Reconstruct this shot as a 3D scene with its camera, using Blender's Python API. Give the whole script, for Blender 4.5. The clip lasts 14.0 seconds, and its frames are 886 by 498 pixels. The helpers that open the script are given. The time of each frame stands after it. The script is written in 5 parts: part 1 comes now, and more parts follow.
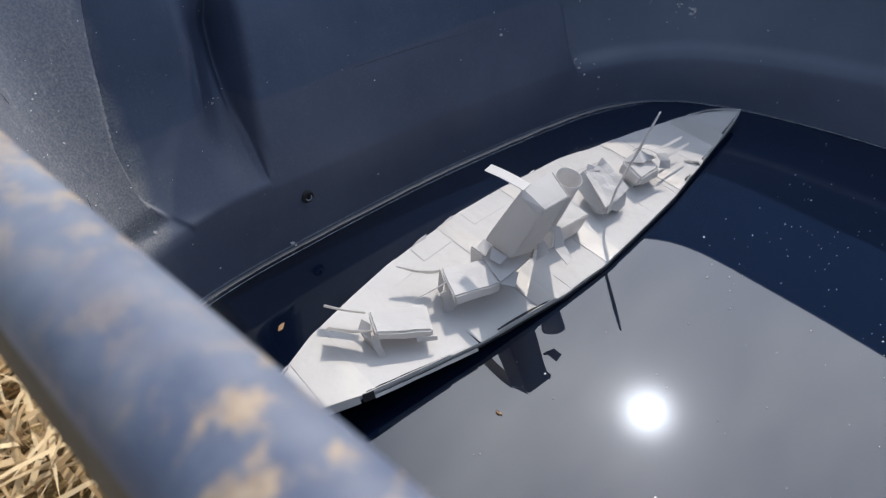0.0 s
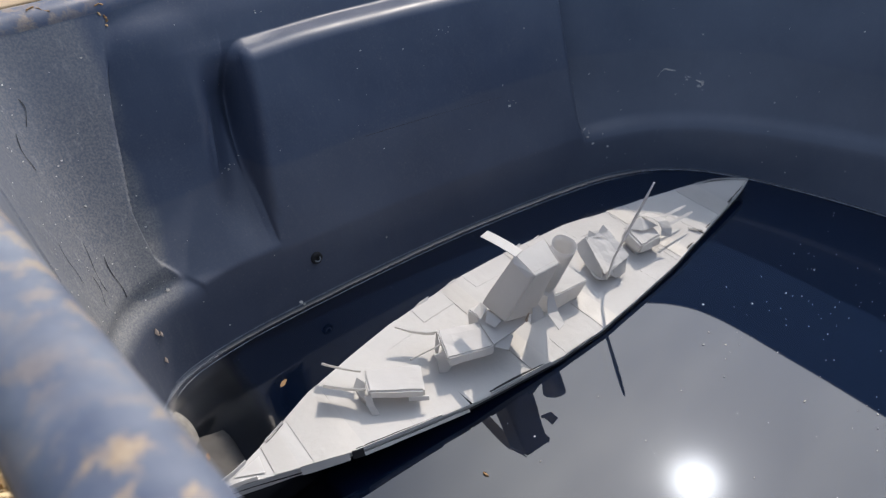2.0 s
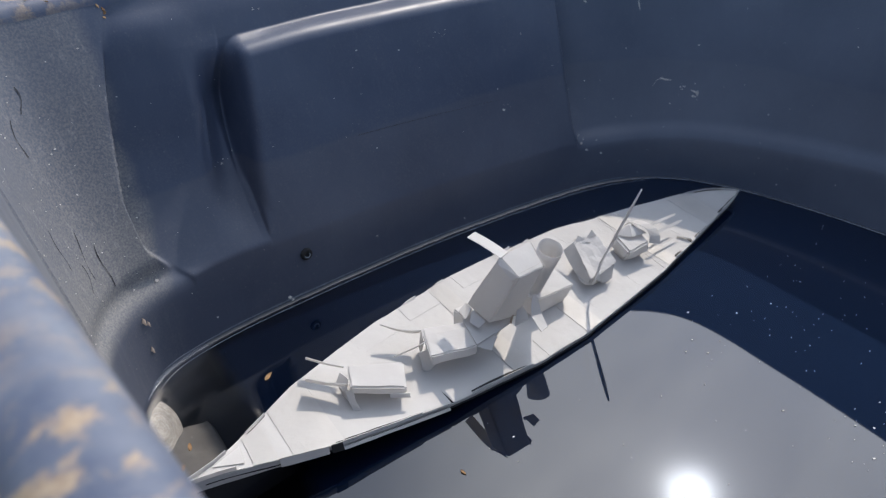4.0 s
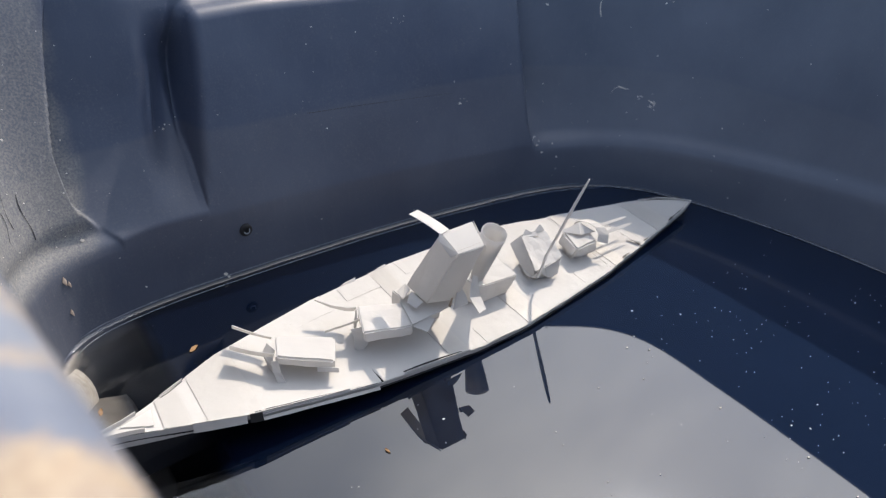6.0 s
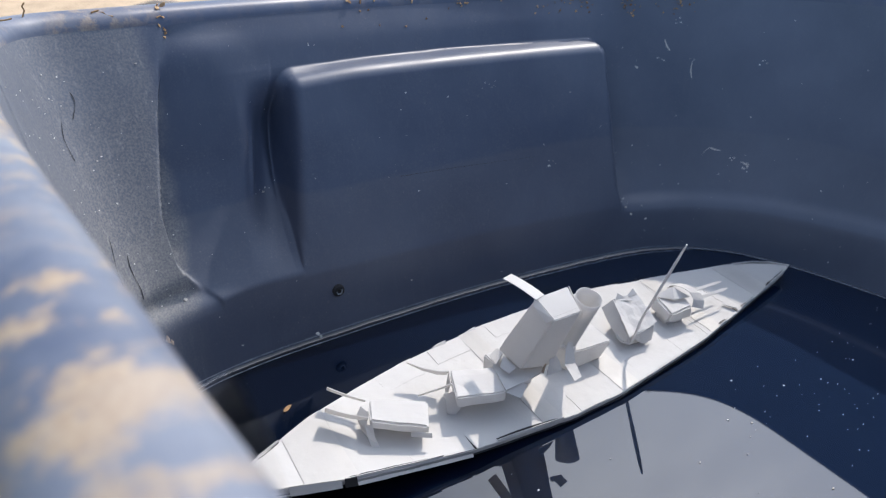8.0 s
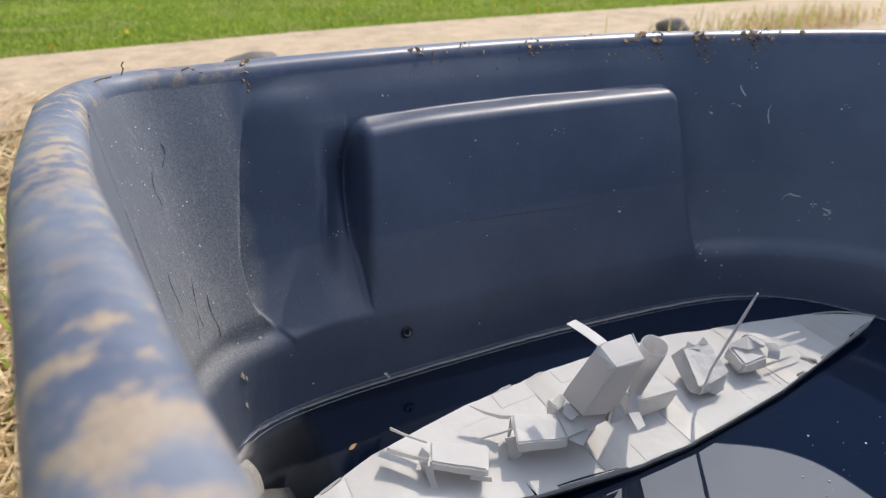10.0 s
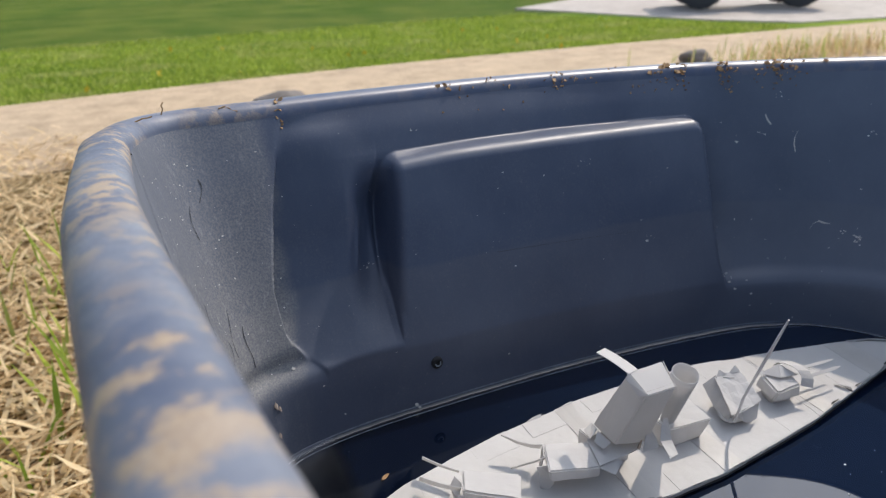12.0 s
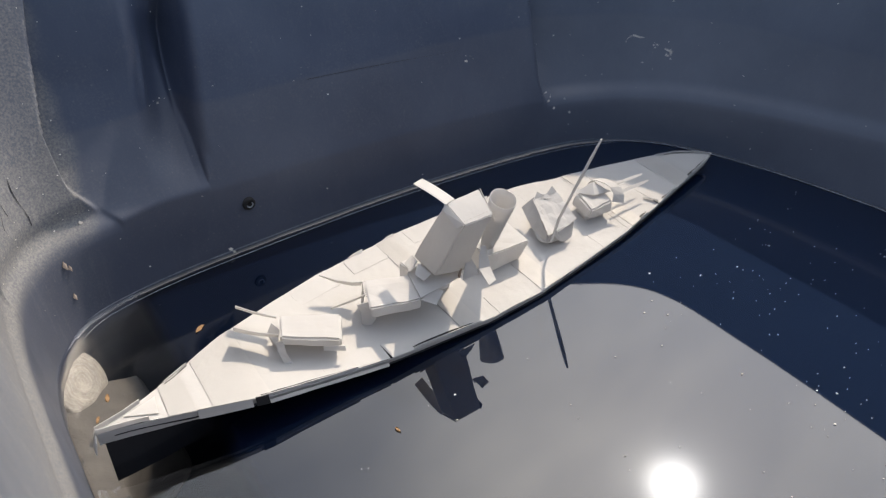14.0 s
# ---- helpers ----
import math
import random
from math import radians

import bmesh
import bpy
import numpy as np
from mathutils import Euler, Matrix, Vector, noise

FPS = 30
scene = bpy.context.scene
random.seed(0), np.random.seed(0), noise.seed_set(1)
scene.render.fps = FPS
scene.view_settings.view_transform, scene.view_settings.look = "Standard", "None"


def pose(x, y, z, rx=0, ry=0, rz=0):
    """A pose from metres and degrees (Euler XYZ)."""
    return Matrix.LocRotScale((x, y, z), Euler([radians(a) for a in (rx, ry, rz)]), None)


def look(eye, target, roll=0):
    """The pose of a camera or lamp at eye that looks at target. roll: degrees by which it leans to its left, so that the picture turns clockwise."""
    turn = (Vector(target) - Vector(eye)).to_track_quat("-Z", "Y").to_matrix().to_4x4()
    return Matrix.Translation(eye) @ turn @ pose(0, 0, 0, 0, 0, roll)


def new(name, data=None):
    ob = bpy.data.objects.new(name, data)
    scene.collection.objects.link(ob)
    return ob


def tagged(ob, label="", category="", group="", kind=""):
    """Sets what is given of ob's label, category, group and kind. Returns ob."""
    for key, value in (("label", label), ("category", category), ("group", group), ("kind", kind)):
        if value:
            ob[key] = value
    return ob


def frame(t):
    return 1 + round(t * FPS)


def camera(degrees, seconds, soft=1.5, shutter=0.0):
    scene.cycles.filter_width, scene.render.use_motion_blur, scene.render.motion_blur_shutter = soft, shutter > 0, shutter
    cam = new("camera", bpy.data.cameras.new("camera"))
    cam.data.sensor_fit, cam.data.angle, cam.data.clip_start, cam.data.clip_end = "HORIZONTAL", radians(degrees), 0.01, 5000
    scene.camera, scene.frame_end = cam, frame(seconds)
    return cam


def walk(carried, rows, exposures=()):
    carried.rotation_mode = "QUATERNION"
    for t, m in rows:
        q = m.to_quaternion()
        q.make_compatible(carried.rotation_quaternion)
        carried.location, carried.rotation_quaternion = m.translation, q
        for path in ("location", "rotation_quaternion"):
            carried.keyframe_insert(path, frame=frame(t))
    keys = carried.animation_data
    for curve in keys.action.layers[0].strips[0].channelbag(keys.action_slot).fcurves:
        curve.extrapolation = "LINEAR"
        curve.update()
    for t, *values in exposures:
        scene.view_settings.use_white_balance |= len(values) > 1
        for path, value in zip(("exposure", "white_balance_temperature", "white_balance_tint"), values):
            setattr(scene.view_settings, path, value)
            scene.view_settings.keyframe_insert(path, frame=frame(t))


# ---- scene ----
cam = camera(60.21, 14.0, 1.2)
cam.data.dof.use_dof = True
cam.data.dof.focus_distance = 0.53
cam.data.dof.aperture_fstop = 12.0

# seconds, eye x y z, yaw, pitch, roll
PATH = [
    (0.0, -0.0366, 0.0695, 0.4108, -39.73, -38.60, 0.88),
    (0.5, -0.0271, 0.0584, 0.4135, -39.01, -37.37, 1.80),
    (1.0, -0.0128, 0.0475, 0.4196, -37.84, -36.43, 2.10),
    (1.5, -0.0182, 0.0394, 0.4217, -37.30, -35.03, 2.08),
    (2.0, -0.0183, 0.0350, 0.4264, -36.49, -34.14, 1.93),
    (4.5, -0.0070, 0.0115, 0.4270, -35.60, -33.72, -0.10),
    (5.0, 0.0104, -0.0026, 0.3794, -36.62, -33.96, -1.74),
    (5.5, 0.0076, -0.0019, 0.3803, -36.72, -32.65, -3.28),
    (6.0, -0.0014, 0.0000, 0.3797, -35.62, -30.95, -3.53),
    (6.5, -0.0141, 0.0182, 0.3826, -34.19, -29.38, -3.05),
    (7.0, -0.0192, 0.0222, 0.3818, -33.10, -28.33, -2.52),
    (9.5, -0.0050, -0.0008, 0.3918, -26.20, -25.34, -0.15),
    (10.0, -0.0049, -0.0013, 0.3920, -24.62, -24.08, 0.40),
    (10.5, -0.0086, -0.0080, 0.3939, -23.27, -22.63, 0.74),
    (11.0, -0.0098, -0.0081, 0.3933, -22.35, -21.59, 1.22),
    (11.5, -0.0072, -0.0094, 0.3959, -21.98, -21.32, 1.74),
    (12.0, -0.0113, -0.0091, 0.3933, -23.08, -21.51, 1.77),
    (12.5, -0.0104, -0.0071, 0.3949, -25.46, -23.42, 1.83),
    (13.0, 0.0063, 0.0054, 0.3875, -29.49, -27.69, 1.35),
    (13.5, 0.0233, 0.0130, 0.3803, -33.26, -32.09, 0.41),
    (14.0, 0.0233, 0.0136, 0.3820, -35.20, -34.72, -0.93),
]
walk(cam, [(t, pose(x, y, z, 90 + p, r, w)) for t, x, y, z, w, p, r in PATH],
     # seconds, stops, kelvin, tint
     [(0.0, -0.08, 6250, 10), (0.5, -0.12, 6150, 10), (1.0, -0.06, 6350, 10), (2.2, -0.10, 6500, 10), (4.5, -0.06, 6300, 10), (5.0, 0.24, 6500, 10), (5.5, 0.30, 6800, 10), (6.5, 0.25, 6750, 10),
      (7.0, 0.25, 6050, 10), (9.5, 0.02, 6450, 10), (11.0, -0.12, 6450, 10), (12.0, -0.14, 6500, 10), (12.5, -0.10, 6450, 10), (13.0, -0.14, 6250, 10), (13.5, 0.06, 7000, 10), (14.0, 0.17, 7150, 10)])

# ---- light ----
SUN = Vector((0.5706, 0.3134, 0.7416)).normalized()
world = bpy.data.worlds.new("sky")
scene.world = world
world.use_nodes = True
wn = world.node_tree
sky = wn.nodes.new("ShaderNodeTexSky")
sky.sky_type = "NISHITA"
sky.sun_disc = False
sky.sun_elevation = math.asin(SUN.z)
sky.sun_rotation = math.atan2(SUN.x, SUN.y)
sky.air_density, sky.dust_density = 1.0, 0.6
wn.nodes["Background"].inputs["Strength"].default_value = 0.115
# thin high cloud over the whole sky
tc = wn.nodes.new("ShaderNodeTexCoord")
mp = wn.nodes.new("ShaderNodeMapping")
mp.inputs["Scale"].default_value = (1.2, 2.6, 1.6)
wn.links.new(tc.outputs["Generated"], mp.inputs["Vector"])
cirrus = wn.nodes.new("ShaderNodeTexNoise")
cirrus.inputs["Scale"].default_value, cirrus.inputs["Detail"].default_value = 1.9, 4.0
wn.links.new(mp.outputs[0], cirrus.inputs["Vector"])
veil = wn.nodes.new("ShaderNodeValToRGB")
for el, p, c in zip(veil.color_ramp.elements, (0.36, 0.66), ((0.46, 0.52, 0.64, 1), (0.76, 0.83, 0.95, 1))):
    el.position, el.color = p, c
wn.links.new(cirrus.outputs["Fac"], veil.inputs["Fac"])
scale = wn.nodes.new("ShaderNodeVectorMath")
scale.operation = "SCALE"
scale.inputs["Scale"].default_value = 2.6
wn.links.new(veil.outputs[0], scale.inputs[0])
add = wn.nodes.new("ShaderNodeVectorMath")
wn.links.new(sky.outputs[0], add.inputs[0])
wn.links.new(scale.outputs[0], add.inputs[1])
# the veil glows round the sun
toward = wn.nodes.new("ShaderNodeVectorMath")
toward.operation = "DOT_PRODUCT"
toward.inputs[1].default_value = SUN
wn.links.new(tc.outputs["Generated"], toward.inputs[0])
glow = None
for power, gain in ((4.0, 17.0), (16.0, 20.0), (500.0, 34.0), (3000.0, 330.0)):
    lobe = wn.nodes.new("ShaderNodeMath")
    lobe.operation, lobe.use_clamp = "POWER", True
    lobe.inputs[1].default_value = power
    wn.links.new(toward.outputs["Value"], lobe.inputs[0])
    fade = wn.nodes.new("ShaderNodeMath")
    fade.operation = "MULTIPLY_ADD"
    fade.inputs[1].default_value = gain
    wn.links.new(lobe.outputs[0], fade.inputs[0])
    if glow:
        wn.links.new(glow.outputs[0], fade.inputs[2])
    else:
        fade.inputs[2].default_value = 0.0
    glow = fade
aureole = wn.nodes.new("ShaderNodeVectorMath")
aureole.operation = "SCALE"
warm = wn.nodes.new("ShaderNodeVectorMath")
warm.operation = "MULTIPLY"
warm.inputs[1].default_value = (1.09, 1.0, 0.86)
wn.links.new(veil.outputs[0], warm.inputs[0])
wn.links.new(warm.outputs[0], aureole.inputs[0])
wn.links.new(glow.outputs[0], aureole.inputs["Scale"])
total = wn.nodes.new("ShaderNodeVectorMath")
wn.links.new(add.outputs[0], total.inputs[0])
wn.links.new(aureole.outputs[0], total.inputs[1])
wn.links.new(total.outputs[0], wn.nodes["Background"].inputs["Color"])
lamp = bpy.data.lights.new("sun", "SUN")
lamp.energy, lamp.angle, lamp.color = 3.2, radians(0.53), (1.0, 0.885, 0.755)
new("sun", lamp).matrix_world = look(SUN * 30, (0, 0, 0))
scene.view_settings.exposure = 0.0

# ---- materials ----


def material(name, colour, rough=0.6, metal=0.0, spec=0.5):
    m = bpy.data.materials.new(name)
    m.use_nodes = True
    b = m.node_tree.nodes["Principled BSDF"]
    b.inputs["Base Color"].default_value = (*colour, 1)
    b.inputs["Roughness"].default_value = rough
    b.inputs["Metallic"].default_value = metal
    b.inputs["Specular IOR Level"].default_value = spec
    return m


def node(m, kind, **inputs):
    n = m.node_tree.nodes.new(kind)
    for key, value in inputs.items():
        n.inputs[key.replace("_", " ")].default_value = value
    return n


def wire(m, a, b):
    m.node_tree.links.new(a, b)


def coords(m, scale=(1, 1, 1)):
    tc = node(m, "ShaderNodeTexCoord")
    mp = node(m, "ShaderNodeMapping")
    mp.inputs["Scale"].default_value = scale
    wire(m, tc.outputs["Object"], mp.inputs["Vector"])
    return mp.outputs["Vector"]


def noise_tex(m, vec, scale, detail=4.0, rough=0.55):
    n = node(m, "ShaderNodeTexNoise", Scale=scale, Detail=detail, Roughness=rough)
    wire(m, vec, n.inputs["Vector"])
    return n.outputs["Fac"]


def ramp(m, fac, stops):
    r = node(m, "ShaderNodeValToRGB")
    e = r.color_ramp.elements
    while len(e) < len(stops):
        e.new(0.5)
    for el, (p, c) in zip(e, stops):
        el.position = p
        el.color = (*c, 1) if isinstance(c, tuple) else (c, c, c, 1)
    wire(m, fac, r.inputs["Fac"])
    return r.outputs["Color"]


def mix(m, fac, a, b, mode="MIX"):
    n = node(m, "ShaderNodeMix")
    n.data_type, n.blend_type = "RGBA", mode
    for value, slot in ((fac, 0), (a, 6), (b, 7)):
        if hasattr(value, "is_linked"):
            wire(m, value, n.inputs[slot])
        elif slot == 0:
            n.inputs[0].default_value = value
        else:
            n.inputs[slot].default_value = (*value, 1)
    return n.outputs[2]


def maths(m, op, a, b=0.0):
    n = node(m, "ShaderNodeMath")
    n.operation = op
    for i, value in enumerate((a, b)):
        if hasattr(value, "is_linked"):
            wire(m, value, n.inputs[i])
        else:
            n.inputs[i].default_value = value
    return n.outputs[0]


def colour_in(m, out):
    wire(m, out, m.node_tree.nodes["Principled BSDF"].inputs["Base Color"])


def rough_in(m, out):
    wire(m, out, m.node_tree.nodes["Principled BSDF"].inputs["Roughness"])


def bump_in(m, height, strength=0.3, distance=0.001):
    b = node(m, "ShaderNodeBump", Strength=strength, Distance=distance)
    wire(m, height, b.inputs["Height"])
    wire(m, b.outputs[0], m.node_tree.nodes["Principled BSDF"].inputs["Normal"])


def plastic(name, mud):
    """Black polyethylene with dust, scratches and, on the rim, dried mud."""
    m = material(name, (0.02, 0.022, 0.027), 0.5)
    v = coords(m)
    cloudy = noise_tex(m, v, 9, 5)
    base = ramp(m, cloudy, [(0.3, (0.035, 0.051, 0.096)), (0.7, (0.069, 0.090, 0.142))])
    fine = noise_tex(m, v, 620, 3)
    patch = noise_tex(m, v, 28, 4)
    dust = maths(m, "MULTIPLY", ramp(m, fine, [(0.50, 0.0), (0.70, 1.0)]), ramp(m, patch, [(0.36, 0.0), (0.66, 1.0)]))
    base = mix(m, maths(m, "MULTIPLY", dust, 0.13), base, (0.22, 0.21, 0.19))
    # pale specks
    vor = node(m, "ShaderNodeTexVoronoi", Scale=150.0)
    wire(m, v, vor.inputs["Vector"])
    speck = maths(m, "MULTIPLY", ramp(m, vor.outputs["Distance"], [(0.07, 1.0), (0.14, 0.0)]), ramp(m, patch, [(0.45, 0.0), (0.62, 1.0)]))
    base = mix(m, maths(m, "MULTIPLY", speck, 0.15), base, (0.42, 0.41, 0.39))
    # an old water line left a paler film below it
    sep = node(m, "ShaderNodeSeparateXYZ")
    wire(m, node(m, "ShaderNodeNewGeometry").outputs["Position"], sep.inputs[0])
    level = maths(m, "ADD", sep.outputs["Z"], maths(m, "MULTIPLY", cloudy, 0.016))
    base = mix(m, maths(m, "MULTIPLY", ramp(m, level, [(0.1345, 1.0), (0.1365, 0.0)]), 0.15), base, (0.18, 0.17, 0.165))
    # dust at the leant-on end, its paleness painting in the sunlit part of the wall
    sunlit_x = maths(m, "ADD", sep.outputs["X"], maths(m, "MULTIPLY", patch, 0.03))
    # height ramp falls off below the ledge, painting in the lower wall's shade
    settled = ramp(m, sep.outputs["Z"], [(0.058, 0.12), (0.072, 1.0), (0.23, 0.5)])
    film = maths(m, "MULTIPLY", ramp(m, sunlit_x, [(0.099, 0.75), (0.111, 0.03)]), maths(m, "MULTIPLY", settled, ramp(m, fine, [(0.36, 0.38), (0.64, 1.0)])))
    base = mix(m, film, base, (0.34, 0.33, 0.305))
    # scratches running down the wall
    sv = coords(m, (270, 270, 15))
    scr = noise_tex(m, sv, 1.0, 2, 0.4)
    base = mix(m, maths(m, "MULTIPLY", ramp(m, scr, [(0.60, 0.0), (0.68, 1.0)]), maths(m, "ADD", maths(m, "MULTIPLY", film, 0.35), 0.012)), base, (0.42, 0.42, 0.40))
    # wall darkened with depth for light lost in water, silt film near the surface
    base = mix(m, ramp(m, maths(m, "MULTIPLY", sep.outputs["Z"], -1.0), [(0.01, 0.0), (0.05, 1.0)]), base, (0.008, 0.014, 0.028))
    shallow = maths(m, "ADD", sep.outputs["Z"], 0.2)
    silt = maths(m, "MULTIPLY", ramp(m, shallow, [(0.13, 0.0), (0.18, 1.0)]), ramp(m, shallow, [(0.190, 1.0), (0.199, 0.0)]))
    base = mix(m, maths(m, "MULTIPLY", silt, ramp(m, patch, [(0.3, 0.45), (0.7, 0.8)])), base, (0.30, 0.27, 0.235))
    # far end painted paler and bluer, for skylight on that shaded wall
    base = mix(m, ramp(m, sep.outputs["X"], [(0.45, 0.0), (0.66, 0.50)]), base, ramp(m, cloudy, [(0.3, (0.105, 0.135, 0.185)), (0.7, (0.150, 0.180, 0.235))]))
    if mud:
        blot = noise_tex(m, v, 60, 7, 0.70)
        stain = noise_tex(m, v, 13, 3)
        f = maths(m, "MULTIPLY", ramp(m, blot, [(0.48, 0.0), (0.57, 1.0)]), ramp(m, stain, [(0.33, 0.0), (0.55, 1.0)]))
        # the far rim is cleaner than the side that is leant on
        used = ramp(m, sep.outputs["X"], [(0.03, 1.0), (0.12, 0.12)])
        f = maths(m, "MULTIPLY", f, used)
        base = mix(m, 0.7, base, (0.062, 0.084, 0.150))
        haze = noise_tex(m, v, 17, 5, 0.6)
        base = mix(m, maths(m, "MULTIPLY", ramp(m, haze, [(0.40, 0.0), (0.64, 1.0)]), maths(m, "MULTIPLY", used, 0.5)), base, (0.27, 0.29, 0.33))
        base = mix(m, maths(m, "MULTIPLY", f, 0.72), base, ramp(m, fine, [(0.3, (0.38, 0.25, 0.13)), (0.7, (0.55, 0.42, 0.26))]))
    colour_in(m, base)
    rough_in(m, maths(m, "ADD", ramp(m, patch, [(0.2, 0.27), (0.8, 0.42)] if mud else [(0.2, 0.34), (0.8, 0.50)]), maths(m, "MULTIPLY", film, 0.7)))
    bump_in(m, maths(m, "ADD", maths(m, "MULTIPLY", fine, 0.15), cloudy), 0.18, 0.0012)
    return m


def paper_mat(name, colour, tape=False, thin_share=0.28):
    m = material(name, colour, 0.85, spec=0.25)
    v = coords(m)
    big = noise_tex(m, v, 26, 3)
    fib = noise_tex(m, v, 1500, 2)
    c0 = tuple(k * 0.93 for k in colour)
    base = ramp(m, big, [(0.3, c0), (0.7, colour)])
    info = node(m, "ShaderNodeObjectInfo")
    base = mix(m, maths(m, "MULTIPLY", info.outputs["Random"], 0.30), base, (0.57, 0.555, 0.532))
    colour_in(m, base)
    if tape:
        m.node_tree.nodes["Principled BSDF"].inputs["Roughness"].default_value = 0.34
    fold = noise_tex(m, v, 95, 3)
    bump_in(m, maths(m, "ADD", maths(m, "MULTIPLY", fib, 0.10), maths(m, "ADD", big, maths(m, "MULTIPLY", fold, 0.5))), 0.55, 0.0013)
    # thin card lets some light through
    nt = m.node_tree
    thin = node(m, "ShaderNodeBsdfTranslucent")
    wire(m, base, thin.inputs["Color"])
    both = node(m, "ShaderNodeMixShader")
    both.inputs[0].default_value = thin_share
    wire(m, nt.nodes["Principled BSDF"].outputs[0], both.inputs[1])
    wire(m, thin.outputs[0], both.inputs[2])
    wire(m, both.outputs[0], nt.nodes["Material Output"].inputs["Surface"])
    return m


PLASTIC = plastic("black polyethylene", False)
RIM = plastic("muddy polyethylene rim", True)
PAPER = paper_mat("white paper", (0.80, 0.785, 0.77), False, 0.40)
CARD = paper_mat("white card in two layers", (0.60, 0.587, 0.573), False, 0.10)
TAPE = paper_mat("card under clear tape", (0.64, 0.622, 0.60), True)
TORN = material("torn card edge", (0.42, 0.34, 0.28), 0.9)
GLUE = material("dark gap", (0.02, 0.02, 0.022), 0.8)
DARK_UNDER = material("near-black under-hull card", (0.012, 0.013, 0.018), 0.6)


def water_mat():
    """A still surface with Fresnel gloss: clear over the shallows, murky over the deep."""
    m = bpy.data.materials.new("pond water")
    m.use_nodes = True
    nt = m.node_tree
    nt.nodes.remove(nt.nodes["Principled BSDF"])
    clear = node(m, "ShaderNodeBsdfTransparent")
    clear.inputs["Color"].default_value = (0.90, 0.92, 0.95, 1)
    sharp = node(m, "ShaderNodeBsdfGlossy", Roughness=0.0)
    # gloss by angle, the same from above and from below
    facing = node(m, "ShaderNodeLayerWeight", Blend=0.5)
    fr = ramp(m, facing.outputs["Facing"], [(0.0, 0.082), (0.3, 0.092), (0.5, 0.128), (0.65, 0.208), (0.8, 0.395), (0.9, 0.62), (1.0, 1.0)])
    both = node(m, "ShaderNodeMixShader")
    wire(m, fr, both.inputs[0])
    # clear in the shallow corner, murky blue-black over the deep
    murk = node(m, "ShaderNodeBsdfDiffuse")
    sep = node(m, "ShaderNodeSeparateXYZ")
    wire(m, node(m, "ShaderNodeNewGeometry").outputs["Position"], sep.inputs[0])
    # murk painted paler towards +x, for the brighter wall mirrored there
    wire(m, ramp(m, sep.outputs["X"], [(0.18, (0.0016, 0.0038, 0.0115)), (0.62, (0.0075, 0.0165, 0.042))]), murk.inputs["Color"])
    depth = node(m, "ShaderNodeMixShader")
    wire(m, ramp(m, sep.outputs["X"], [(0.102, 0.0), (0.114, 1.0)]), depth.inputs[0])
    wire(m, clear.outputs[0], depth.inputs[1])
    wire(m, murk.outputs[0], depth.inputs[2])
    wire(m, depth.outputs[0], both.inputs[1])
    wire(m, sharp.outputs[0], both.inputs[2])
    wire(m, both.outputs[0], nt.nodes["Material Output"].inputs["Surface"])
    v = coords(m)
    b = node(m, "ShaderNodeBump", Strength=0.03, Distance=0.0006)
    wire(m, noise_tex(m, v, 11, 2), b.inputs["Height"])
    for n in (sharp, facing):
        wire(m, b.outputs[0], n.inputs["Normal"])
    return m


WATER = water_mat()


def concrete_mat(name, a, b):
    m = material(name, a, 0.9)
    v = coords(m)
    big, fine = noise_tex(m, v, 1.3, 5), noise_tex(m, v, 45, 6, 0.7)
    low, high = tuple(k * 0.60 for k in a), tuple(min(0.9, k * 1.28) for k in b)
    mid = noise_tex(m, v, 7, 5, 0.65)
    base = mix(m, 0.6, ramp(m, big, [(0.3, a), (0.7, b)]), ramp(m, fine, [(0.3, low), (0.7, high)]))
    base = mix(m, 0.4, base, ramp(m, mid, [(0.32, low), (0.68, high)]))
    colour_in(m, base)
    bump_in(m, fine, 0.5, 0.004)
    return m


CONCRETE = concrete_mat("worn tan concrete", (0.40, 0.29, 0.18), (0.55, 0.42, 0.28))
SLAB = concrete_mat("pale concrete", (0.40, 0.35, 0.31), (0.52, 0.47, 0.42))
MUD = concrete_mat("dried brown mud", (0.10, 0.078, 0.052), (0.17, 0.135, 0.095))
STONE = concrete_mat("grey stone", (0.10, 0.085, 0.075), (0.20, 0.18, 0.165))


